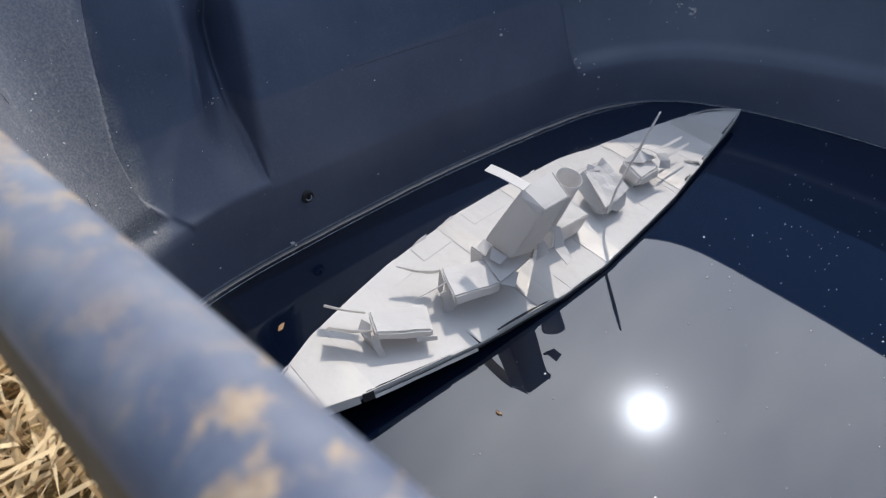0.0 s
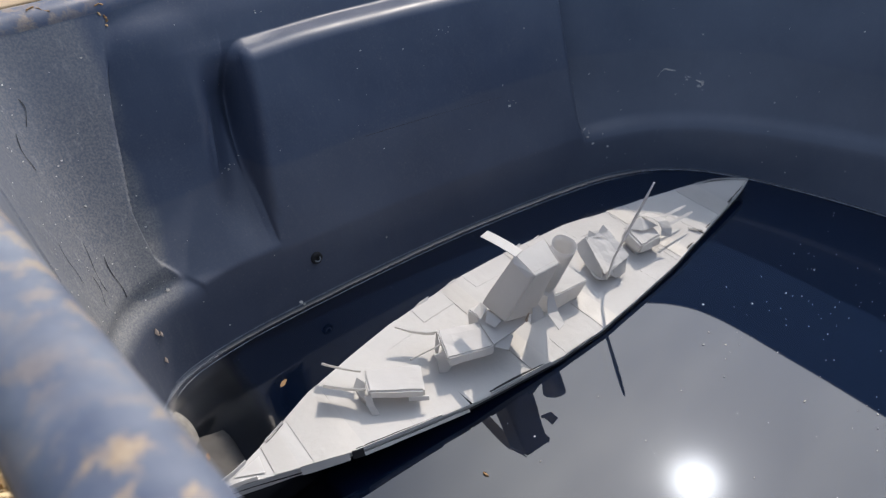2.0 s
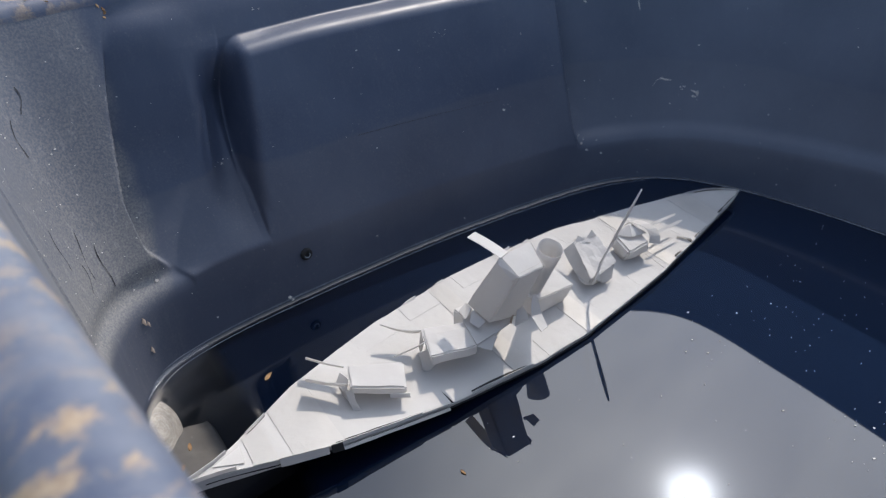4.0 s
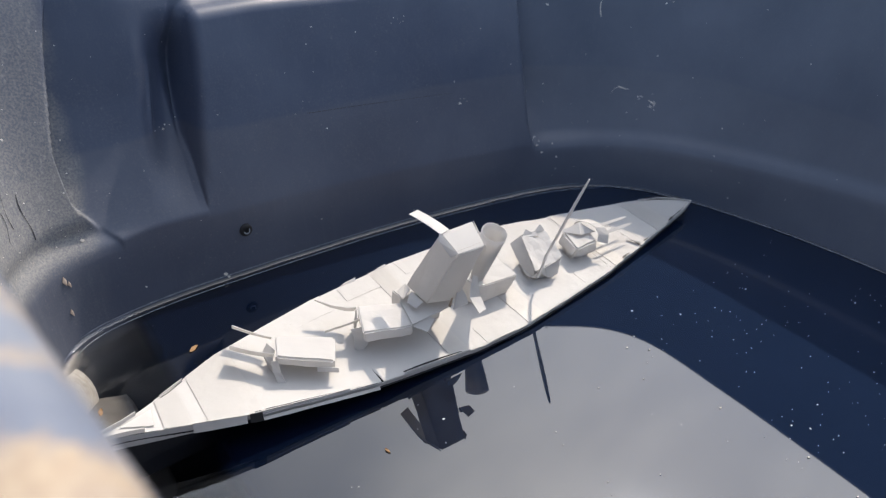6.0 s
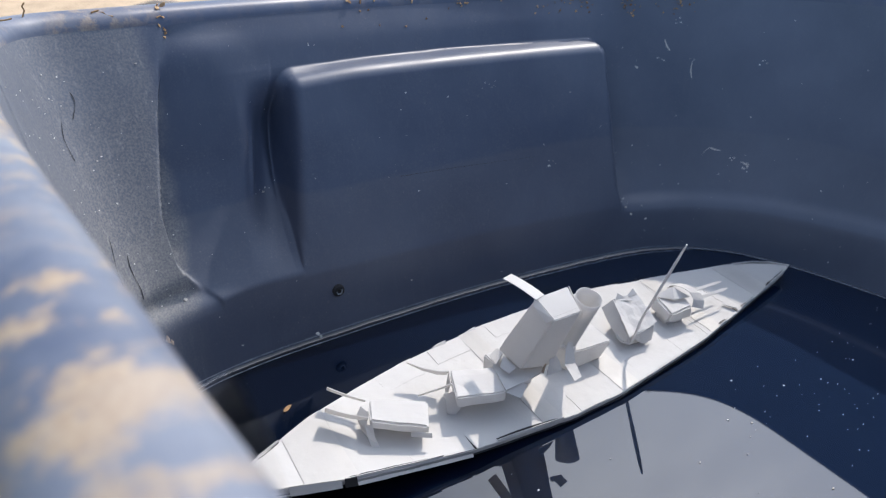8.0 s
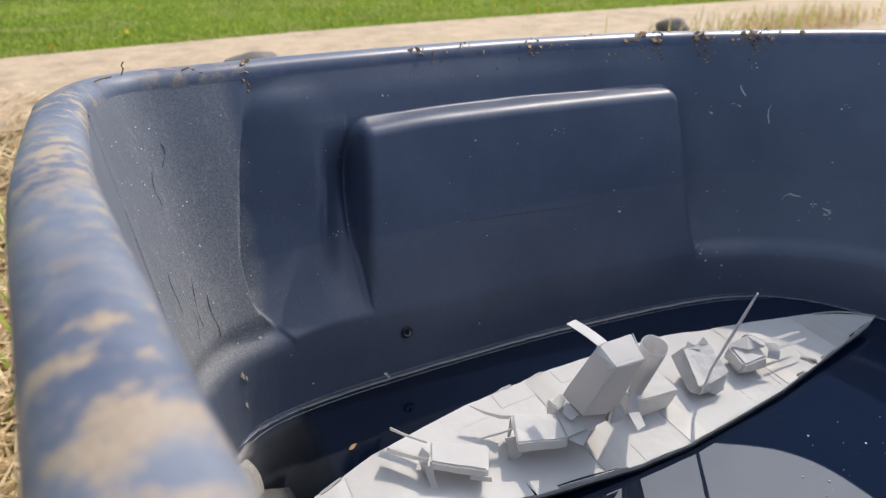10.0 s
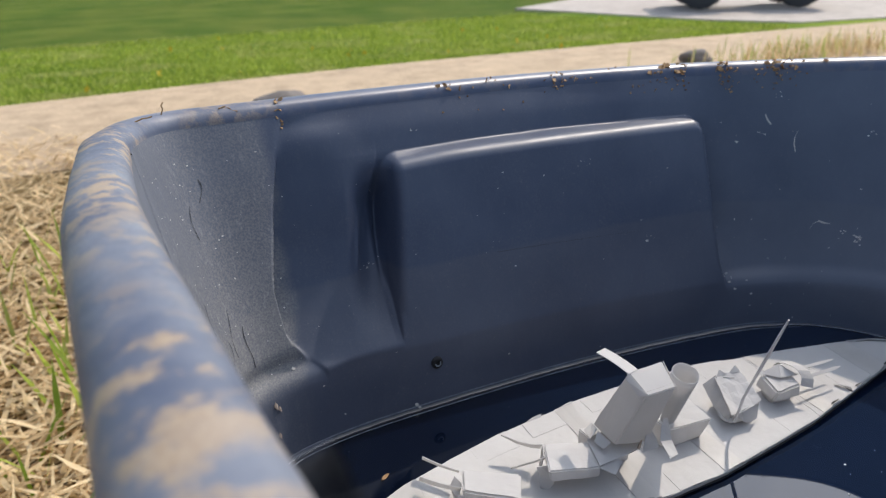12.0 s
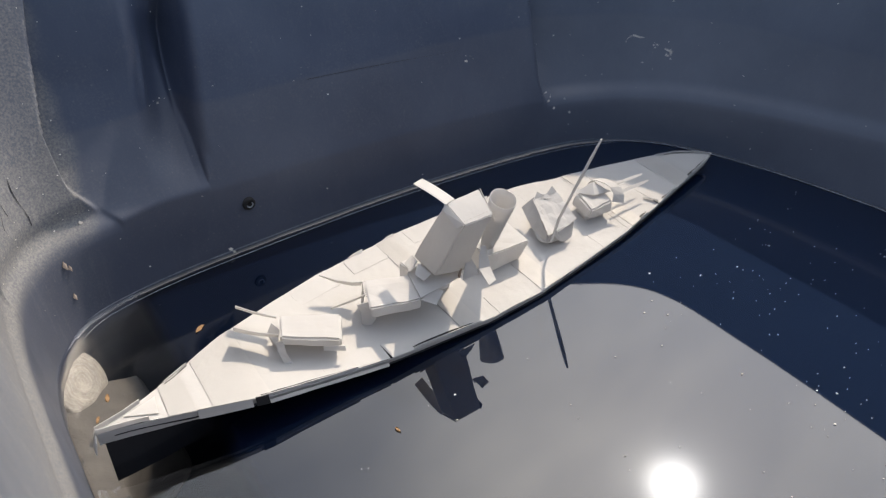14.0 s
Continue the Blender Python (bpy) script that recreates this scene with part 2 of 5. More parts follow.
def turf_mat():
    m = material("lawn", (0.07, 0.13, 0.02), 0.95, spec=0.05)
    v = coords(m)
    big, fine = noise_tex(m, v, 0.9, 5), noise_tex(m, v, 40, 4)
    base = ramp(m, big, [(0.35, (0.11, 0.19, 0.02)), (0.65, (0.24, 0.32, 0.045))])
    base = mix(m, maths(m, "MULTIPLY", fine, 0.3), base, (0.030, 0.065, 0.012))
    # a rougher, darker field begins beyond the mown lawn
    geo = node(m, "ShaderNodeNewGeometry")
    sep = node(m, "ShaderNodeSeparateXYZ")
    wire(m, geo.outputs["Position"], sep.inputs[0])
    base = mix(m, ramp(m, maths(m, "MULTIPLY", maths(m, "ADD", sep.outputs["Y"], big), 0.05), [(0.425, 0.0), (0.435, 0.8)]), base, ramp(m, noise_tex(m, v, 1.6, 4), [(0.35, (0.040, 0.085, 0.010)), (0.65, (0.105, 0.130, 0.024))]))
    # dead thatch near the tank
    near = ramp(m, maths(m, "ADD", maths(m, "MULTIPLY", sep.outputs["Y"], 0.1), maths(m, "MULTIPLY", big, 0.05)), [(0.36, 1.0), (0.42, 0.0)])
    base = mix(m, near, base, ramp(m, fine, [(0.3, (0.10, 0.07, 0.03)), (0.7, (0.30, 0.22, 0.11))]))
    colour_in(m, base)
    bump_in(m, fine, 0.8, 0.02)
    return m


def blade_mat(name, a, b, through_light=0.0, patchy=None):
    m = material(name, a, 0.7, spec=0.3)
    geo = node(m, "ShaderNodeNewGeometry")
    tint = ramp(m, geo.outputs["Random Per Island"], [(0.0, a), (1.0, b)])
    if patchy:
        tint = mix(m, ramp(m, noise_tex(m, coords(m), 2.2, 5, 0.65), [(0.50, 0.0), (0.68, 0.75)]), tint, patchy)
    colour_in(m, tint)
    if through_light:
        nodes = m.node_tree.nodes
        thin = node(m, "ShaderNodeBsdfTranslucent")
        wire(m, tint, thin.inputs["Color"])
        both = node(m, "ShaderNodeMixShader", Fac=through_light)
        wire(m, nodes["Principled BSDF"].outputs[0], both.inputs[1])
        wire(m, thin.outputs[0], both.inputs[2])
        wire(m, both.outputs[0], nodes["Material Output"].inputs["Surface"])
    return m


TURF = turf_mat()
BLADE = blade_mat("grass blades", (0.19, 0.285, 0.026), (0.46, 0.53, 0.095), 0.5, (0.52, 0.49, 0.19))
STRAW = blade_mat("dry straw", (0.42, 0.285, 0.14), (0.92, 0.74, 0.45), 0.35)
DANDELION = material("yellow flower", (0.75, 0.50, 0.02), 0.7)
DEBRIS = blade_mat("dried leaf bits", (0.17, 0.085, 0.038), (0.50, 0.32, 0.16))
FLECK = blade_mat("pale flecks", (0.40, 0.38, 0.35), (0.80, 0.78, 0.74))


def silt_mat():
    """Pale silt dried in wavering rings."""
    m = material("pale silt on polyethylene", (0.45, 0.40, 0.34), 0.85)
    v = coords(m)
    sep = node(m, "ShaderNodeSeparateXYZ")
    wire(m, v, sep.inputs[0])
    x, y = sep.outputs["X"], maths(m, "MULTIPLY", sep.outputs["Y"], 0.8)
    r = maths(m, "SQRT", maths(m, "ADD", maths(m, "MULTIPLY", x, x), maths(m, "MULTIPLY", y, y)))
    r = maths(m, "ADD", r, maths(m, "MULTIPLY", noise_tex(m, v, 90, 4), 0.010))
    ring = maths(m, "SINE", maths(m, "MULTIPLY", r, 2300.0))
    cloud = noise_tex(m, v, 160, 5, 0.65)
    base = ramp(m, cloud, [(0.3, (0.33, 0.29, 0.245)), (0.7, (0.52, 0.47, 0.40))])
    base = mix(m, ramp(m, ring, [(0.55, 0.0), (0.95, 0.35)]), base, (0.64, 0.59, 0.51))
    colour_in(m, base)
    bump_in(m, cloud, 0.3, 0.001)
    return m


SILT = silt_mat()
BANK = concrete_mat("grey-brown silt", (0.120, 0.108, 0.095), (0.165, 0.149, 0.131))
PALE_LINE = material("pale line", (0.30, 0.33, 0.37), 0.5)
SCUFF = material("dark scuff", (0.040, 0.042, 0.05), 0.6)
RUBBER = material("tyre rubber", (0.045, 0.048, 0.055), 0.8)
ALLOY = material("dull alloy", (0.45, 0.46, 0.48), 0.4, 0.9)
VEHICLE = material("dark vehicle plastic", (0.03, 0.032, 0.036), 0.5)
TEAL = material("dark teal plastic", (0.02, 0.06, 0.075), 0.5)

# ---- helpers ----


def obj(name, bm, mat, parent=None, label="", smooth=False):
    me = bpy.data.meshes.new(name)
    bmesh.ops.recalc_face_normals(bm, faces=bm.faces)
    bm.to_mesh(me)
    bm.free()
    for mt in (mat if isinstance(mat, (list, tuple)) else [mat]):
        me.materials.append(mt)
    if smooth:
        for p in me.polygons:
            p.use_smooth = True
    ob = new(name, me)
    if parent:
        ob.parent = parent
    if label:
        ob["label"] = label
    return ob


def part(name, bm, mat, parent, label="", smooth=False):
    return obj(name, bm, mat, parent, label, smooth)


def prism(bm, pts, thick):
    """A sheet of card: a polygon given a thickness."""
    pts = [Vector(p) for p in pts]
    n = (pts[1] - pts[0]).cross(pts[-1] - pts[0]).normalized() * thick * 0.5
    a = [bm.verts.new(p + n) for p in pts]
    b = [bm.verts.new(p - n) for p in pts]
    bm.faces.new(a)
    bm.faces.new(b[::-1])
    k = len(pts)
    for i in range(k):
        bm.faces.new((a[i], b[i], b[(i + 1) % k], a[(i + 1) % k]))


def ribbon(bm, centres, widths, thick):
    """A bent strip of card through centres, widths being half-width vectors."""
    rows = []
    k = len(centres)
    for i, (c, w) in enumerate(zip(centres, widths)):
        c, w = Vector(c), Vector(w)
        t = Vector(centres[min(i + 1, k - 1)]) - Vector(centres[max(i - 1, 0)])
        n = t.cross(w).normalized() * thick * 0.5
        rows.append([bm.verts.new(c - w + n), bm.verts.new(c + w + n), bm.verts.new(c + w - n), bm.verts.new(c - w - n)])
    for r, s in zip(rows, rows[1:]):
        for j in range(4):
            bm.faces.new((r[j], r[(j + 1) % 4], s[(j + 1) % 4], s[j]))
    bm.faces.new(rows[0][::-1])
    bm.faces.new(rows[-1])


def crumple(bm, amount, size):
    for v in bm.verts:
        v.co += noise.noise_vector(v.co / size + Vector((3.1, 7.7, 1.3))) * amount


def paper_box(top, bottom, bevel=0.0012, amount=0.0005, cuts=3):
    """A folded card box between two quads (same winding)."""
    bm = bmesh.new()
    t = [bm.verts.new(p) for p in top]
    b = [bm.verts.new(p) for p in bottom]
    bm.faces.new(t)
    bm.faces.new(b[::-1])
    for i in range(4):
        bm.faces.new((t[i], b[i], b[(i + 1) % 4], t[(i + 1) % 4]))
    if bevel:
        bmesh.ops.bevel(bm, geom=bm.edges[:], offset=bevel, segments=2, affect="EDGES")
    bmesh.ops.subdivide_edges(bm, edges=[e for e in bm.edges if e.calc_length() > 0.006], cuts=cuts, use_grid_fill=True)
    crumple(bm, amount, 0.012)
    return bm


def spline(ctrl, t):
    """Closed Catmull-Rom through ctrl, t in 0 .. len(ctrl)."""
    k = len(ctrl)
    i = int(math.floor(t))
    u = t - i
    p = [Vector(ctrl[(i + j) % k]) for j in (-1, 0, 1, 2)]
    return 0.5 * (2 * p[1] + (p[2] - p[0]) * u + (2 * p[0] - 5 * p[1] + 4 * p[2] - p[3]) * u * u + (3 * p[1] - p[0] - 3 * p[2] + p[3]) * u ** 3)


def step(a, b, x):
    x = min(1.0, max(0.0, (x - a) / (b - a)))
    return x * x * (3 - 2 * x)


# ---- the stock tank ----
# plan at the water and plan at the rim, from the side by the camera round the far end
LOW = [(0.026, -0.05), (0.024, 0.14), (0.024, 0.30), (0.024, 0.40), (0.026, 0.45), (0.036, 0.492), (0.063, 0.527), (0.11, 0.544),
       (0.19, 0.554), (0.36, 0.562), (0.53, 0.554), (0.611, 0.534), (0.657, 0.501), (0.687, 0.454), (0.708, 0.40), (0.727, 0.33),
       (0.742, 0.24), (0.75, 0.10), (0.75, -0.10), (0.74, -0.36), (0.68, -0.50), (0.38, -0.56), (0.10, -0.50), (0.036, -0.36)]
TOP = [(0.017, -0.05), (0.003, 0.14), (-0.010, 0.31), (-0.0125, 0.42), (-0.012, 0.49), (-0.009, 0.54), (0.014, 0.598), (0.074, 0.622),
       (0.183, 0.650), (0.36, 0.674), (0.535, 0.657), (0.600, 0.632), (0.672, 0.597), (0.736, 0.552), (0.767, 0.494), (0.779, 0.385),
       (0.786, 0.27), (0.790, 0.10), (0.785, -0.10), (0.775, -0.40), (0.71, -0.56), (0.38, -0.63), (0.07, -0.56), (0.022, -0.40)]
CREASE, PANEL_TOP, RIM_Z = 0.062, 0.2280, 0.2704

# how far the recessed corners stand back, from crease to rim
FLARE_Z = [0.0, 0.06, 0.15, 0.25, 0.34, 0.50, 0.65, 0.80, 0.90, 1.0]
FLARE = [0.04, 0.14, 0.33, 0.51, 0.60, 0.665, 0.72, 0.80, 0.88, 1.0]
# the back of the recess beside the panel
BACK_Z = [0.062, 0.067, 0.073, 0.085, 0.100, 0.115, 0.130, 0.160, 0.200, 0.240, 0.270]
BACK_Y = [0.548, 0.552, 0.5565, 0.5645, 0.573, 0.5805, 0.587, 0.597, 0.607, 0.617, 0.628]
# where the leaning corner meets the upright back of the recess
EDGE_Z = [0.0, 0.05, 0.11, 0.18, 0.33, 0.52, 0.71, 1.0]
EDGE_T = [7.05, 6.95, 6.82, 6.70, 6.74, 6.95, 7.12, 7.40]


def tilt(x, y):
    """The tank stands a little askew to the water in it."""
    return -0.018 * (x - 0.02) - 0.066 * (y - 0.60)


def panel_left(z):
    """The raised panel narrows a little towards its top."""
    return 0.1785 + 0.020 * step(0.06, 0.225, z)


def panel_mask(p, z, deep):
    """1 on the face of the raised panel, falling over a rounded edge to 0 round it."""
    if p.y < 0.4:
        return 0.0
    r = 0.016
    left = p.x < 0.37
    qx, qz = abs(p.x - 0.3695) - (0.3695 - panel_left(z) if left else 0.1795) + r, z - PANEL_TOP - 0.010 * (p.x - 0.19) + r
    inside = r - math.hypot(max(qx, 0.0), max(qz, 0.0)) - min(max(qx, qz), 0.0)
    nose = min(0.010, 0.7 * deep)
    if inside <= 0:
        return 0.0
    foot = 1 - nose / deep
    flank = 0.003 + 0.003 * (1 - step(0.20, 0.27, p.x))
    if inside < flank:
        return foot * inside / flank
    u = max(0.0, 1 - (inside - flank) / nose)
    return 1 - (nose / deep) * (1 - math.sqrt(1 - min(1.0, u) ** 2))


def wall_at(t, z):
    """The inner wall at plan parameter t and tank height z."""
    low, top = spline(LOW, t), spline(TOP, t)
    out = (top - low).normalized()
    inner = low + out * (0.115 * z + 0.225 * max(0.0, z - CREASE))
    if z < -0.02:
        inner = low - out * (0.10 * (-z - 0.02))
    k = max(0.0, (z - CREASE) / (RIM_Z - CREASE))
    crease = low + out * 0.115 * CREASE
    edge = float(np.interp(k, EDGE_Z, EDGE_T))
    mid = step(edge - 0.03, edge + 0.03, t) * (1 - step(0.52, 0.60, low.x)) if low.y > 0.4 else 0.0
    even = 0.12 + 0.88 * k ** 0.85
    if t < 9:
        even = 0.03 + 0.97 * k ** 1.05
    if t < 7.2:
        # a rounded ledge along the crease
        even += 0.055 * math.exp(-((k - 0.055) / 0.045) ** 2) * (1 - step(6.9, 7.2, t))
    flare = float(np.interp(k, FLARE_Z, FLARE))
    if low.y > 0.4 and low.x < 0.36:
        sheet = float(np.interp(z, BACK_Z, BACK_Y)) + 0.10 * (low.x - 0.09)
        flat = min(1.0, max(0.0, (sheet - crease.y) / (top.y - crease.y)))
        flat += (1 - flat) * step(0.90, 1.0, k)
        flare = flat + (flare - flat) * max(step(0.183, 0.197, low.x), step(0.55, 0.85, k) * step(0.13, 0.19, low.x))
    outer = crease.lerp(top, even + (flare - even) * mid)
    m = panel_mask(low, z, max(0.004, (outer - inner).length))
    free = step(CREASE - 0.010, CREASE + 0.010, z) * (1 - m)
    p = inner.lerp(outer, free)
    if low.y > 0.4 and 0.14 < low.x < 0.22:
        # a groove runs down beside the panel, with a short rib on its edge
        gx = (low.x - panel_left(z) + 0.007) / 0.016
        groove = step(-1.7, 0.0, gx) * (1 - step(0.7, 1.3, gx)) * step(0.060, 0.125, z) * (1 - step(0.180, 0.225, z))
        p = p + out * (0.014 + 0.008 * step(0.09, 0.17, z)) * groove * (1 - m)
        rib = math.exp(-((gx + 0.95) / 0.16) ** 2) * step(0.12, 0.15, z) * (1 - step(0.165, 0.200, z))
        p = p - out * 0.0035 * rib
    # a moulded fold line beside the corner
    p = p - out * 0.0022 * math.exp(-((t - 4.35) / 0.07) ** 2) * step(0.05, 0.075, z)
    return Vector((p.x, p.y, z + tilt(p.x, p.y)))


def find_t(x):
    """The plan parameter on the far wall at this x."""
    best = min(range(500, 1500), key=lambda i: abs(spline(LOW, i / 100).x - x))
    return best / 100


def far_out(t):
    low, top = spline(LOW, t), spline(TOP, t)
    o = (top - low).normalized()
    return Vector((o.x, o.y, 0))


def build_tank():
    tank = new("stock_tank")
    tagged(tank, "dusty black plastic livestock tank with a muddy rim, holding water", "stock tank")
    ts = []
    t = 0.0
    k = len(LOW)
    while t < k - 1e-6:
        ts.append(t)
        t += 0.005 if 6.60 < t < 8.20 or 9.9 < t < 10.3 else 0.01 if 6.5 < t < 10.5 else 0.02 if 3 < t < 16 else 0.05
    zs = [-0.33 + 0.03 * i for i in range(10)] + [-0.03 + 0.006 * i for i in range(50)]
    zs = [z for z in zs if z < RIM_Z - 0.002 and not 0.2085 < z < 0.2345 and not 0.055 < z < 0.091] + [0.056 + 0.0025 * i for i in range(15)] + [0.2096 + 0.0010 * i for i in range(25)] + [RIM_Z]
    zs.sort()
    bm = bmesh.new()
    rows = [[bm.verts.new(wall_at(t, z)) for z in zs] for t in ts]
    n = len(ts)
    for i in range(n):
        a, b = rows[i], rows[(i + 1) % n]
        for j in range(len(zs) - 1):
            bm.faces.new((a[j], b[j], b[j + 1], a[j + 1]))
    base = [r[0] for r in rows]
    c = sum((v.co for v in base), Vector()) / n
    mid = bm.verts.new(c - Vector((0, 0, 0.006)))
    for i in range(n):
        bm.faces.new((base[(i + 1) % n], base[i], mid))
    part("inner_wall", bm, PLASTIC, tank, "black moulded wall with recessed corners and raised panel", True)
    # rolled rim and outer skin
    prof = [(-0.0005, -0.004), (0.000, 0.002), (0.0025, 0.0075), (0.0075, 0.0108), (0.014, 0.0118), (0.022, 0.0108), (0.029, 0.0070),
            (0.0325, 0.0), (0.0335, -0.010), (0.033, -0.024), (0.030, -0.028), (0.020, -0.028)]
    bm = bmesh.new()
    rings = []
    for t in ts:
        low, top = spline(LOW, t), spline(TOP, t)
        tan = spline(TOP, t + 0.02) - spline(TOP, t - 0.02)
        o = Vector((-tan.y, tan.x)).normalized()
        if o.dot(top - low) < 0:
            o = -o
        # the long side stands a little prouder
        lift = 0.0035 * (1 - step(0.25, 0.45, top.y)) * (1 - step(0.1, 0.3, top.x))
        rings.append([bm.verts.new((top.x + o.x * a, top.y + o.y * a, RIM_Z + b + lift * step(-0.004, 0.002, b) + tilt(top.x, top.y))) for a, b in prof])
    for i in range(n):
        a, b = rings[i], rings[(i + 1) % n]
        for j in range(len(prof) - 1):
            bm.faces.new((a[j], b[j], b[j + 1], a[j + 1])).material_index = 1 if j >= 7 else 0
    part("rim", bm, [RIM, MUD], tank, "rolled rim, blue-black, blotched with dried tan mud", True)
    bm = bmesh.new()
    rings = []
    for t in ts[::2]:
        low, top = spline(LOW, t), spline(TOP, t)
        o = (top - low).normalized()
        rings.append([bm.verts.new((q.x, q.y, z + tilt(q.x, q.y))) for q, z in
                      ((top + o * 0.021, RIM_Z - 0.026), (top + o * 0.018, RIM_Z - 0.05), (low + o * 0.016, -0.05), (low - o * 0.02, -0.352))])
    m = len(rings)
    for i in range(m):
        a, b = rings[i], rings[(i + 1) % m]
        for j in range(3):
            bm.faces.new((a[j], b[j], b[j + 1], a[j + 1]))
    part("outer_wall", bm, PLASTIC, tank, "black outer skin of the tank", True)
    # the round drain boss under water in the corner
    bm = bmesh.new()
    ringz = [(0.0, 0.0), (0.006, 0.0), (0.0066, 0.0004), (0.0084, 0.0004), (0.009, 0.0), (0.0125, 0.0), (0.0132, 0.0004), (0.015, 0.0004),
             (0.0157, 0.0), (0.0205, -0.0003), (0.0225, -0.0022), (0.024, -0.010), (0.028, -0.06)]
    prev = None
    for r, h in ringz:
        cur = [bm.verts.new((math.cos(a * math.pi / 16) * r, math.sin(a * math.pi / 16) * r * 1.25, h)) for a in range(32)]
        if prev:
            for j in range(32):
                bm.faces.new((prev[j], cur[j], cur[(j + 1) % 32], prev[(j + 1) % 32]))
        prev = cur
    boss = part("drain_boss", bm, SILT, tank, "round moulded drain boss under water, silted pale", True)
    boss.matrix_basis = pose(0.046, 0.492, -0.020, 0, 52, -28) @ Matrix.Diagonal((1.08, 1.04, 1.0, 1))
    # silt banked up under water between the boss and the side
    bm = bmesh.new()
    grid = []
    for i in range(19):
        row = []
        for j in range(23):
            v = j / 22
            y = 0.375 + 0.140 * v
            x = 0.026 + (0.024 + 0.050 * step(0.10, 0.55, v)) * i / 18
            y += 0.30 * (x - 0.045) * v
            z = -0.022 - 0.42 * (x - 0.03) - 0.030 * step(0.85, 1.0, v) - 0.06 * step(0.78, 1.0, i / 18)
            row.append(bm.verts.new((x, y, z + 0.003 * noise.noise(Vector((x * 60, y * 60, 3))))))
        grid.append(row)
    for a, b in zip(grid, grid[1:]):
        for j in range(22):
            bm.faces.new((a[j], b[j], b[j + 1], a[j + 1]))
    part("silt_bank", bm, BANK, tank, "grey-brown silt settled under water in the corner", True)
    # a small round plug on the far wall
    t = find_t(0.214)
    p, o = wall_at(t, 0.042), far_out(t)
    bm = bmesh.new()
    prev = None
    for r, h in [(0.0018, 0.0005), (0.0022, 0.0022), (0.0048, 0.0026), (0.0056, 0.0018), (0.0058, -0.002)]:
        cur = [bm.verts.new((math.cos(a * math.pi / 10) * r, math.sin(a * math.pi / 10) * r, h)) for a in range(20)]
        if prev:
            for j in range(20):
                bm.faces.new((prev[j], cur[j], cur[(j + 1) % 20], prev[(j + 1) % 20]))
        else:
            bm.faces.new(cur)
        prev = cur
    plug = part("wall_plug", bm, GLUE, tank, "small round black moulded plug", True)
    bm = bmesh.new()
    ribbon(bm, [(0.0026 * math.cos(a), 0.0026 * math.sin(a), 0.0030) for a in (0.3, -0.4, -1.1, -1.57, -2.0, -2.7, -3.4)], [(0.0005 * math.cos(a), 0.0005 * math.sin(a), 0) for a in (0.3, -0.4, -1.1, -1.57, -2.0, -2.7, -3.4)], 0.0005)
    part("plug_mark", bm, PALE_LINE, plug, "pale curved mark on the plug")
    plug.matrix_basis = look(p, p + o, 20)
    return tank


tank = build_tank()

# ---- water ----
bm = bmesh.new()
ring = [0.0, -0.0005, -0.0012, -0.0020, -0.0032, -0.0048, -0.0075, -0.012]
lift = [0.0034, 0.0027, 0.0019, 0.0012, 0.0006, 0.0002, 0.0, 0.0]
k = len(LOW)
cols = []
for i in range(k * 20):
    t = i / 20
    low, top = spline(LOW, t), spline(TOP, t)
    o = (top - low).normalized()
    wob = 0.0006 * noise.noise(Vector((low.x * 60, low.y * 60, 0)))
    # meet the tilted wall at water height
    w = wall_at(t, -tilt(low.x, low.y))
    cols.append([bm.verts.new((w.x + o.x * (r + 0.001), w.y + o.y * (r + 0.001), h + (wob if h else 0))) for r, h in zip(ring, lift)])
for a, b in zip(cols, cols[1:] + cols[:1]):
    for j in range(7):
        bm.faces.new((a[j], b[j], b[j + 1], a[j + 1]))
bm.faces.new([c[-1] for c in cols])
bmesh.ops.triangulate(bm, faces=[f for f in bm.faces if len(f.verts) > 4])
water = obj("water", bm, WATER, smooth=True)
if water.data.polygons[-1].normal.z < 0:
    water.data.flip_normals()
tagged(water, "still clear dark water surface in the tank", "water", kind="structure")


# ---- the paper battleship ----
HULL_X = [-0.310, -0.288, -0.260, -0.214, -0.170, -0.123, -0.034, 0.016, 0.101, 0.136, 0.197, 0.253, 0.286, 0.305, 0.313]
FAR_Y = [0.001, 0.006, 0.017, 0.037, 0.049, 0.060, 0.072, 0.073, 0.070, 0.062, 0.050, 0.037, 0.026, 0.014, 0.003]
NEAR_Y = [-0.001, -0.006, -0.015, -0.030, -0.039, -0.048, -0.056, -0.055, -0.044, -0.039, -0.026, -0.014, -0.007, -0.002, 0.001]


def hull_y(x, ys):
    return float(np.interp(x, HULL_X, ys))


def deck_z(x, y):
    return 0.0105 + 0.07 * y + (0.0045 if x < 0 else 0.003) * (x / 0.31) ** 2


def on_deck(x, y, h=0.0):
    return Vector((x, y, deck_z(x, y) + h))


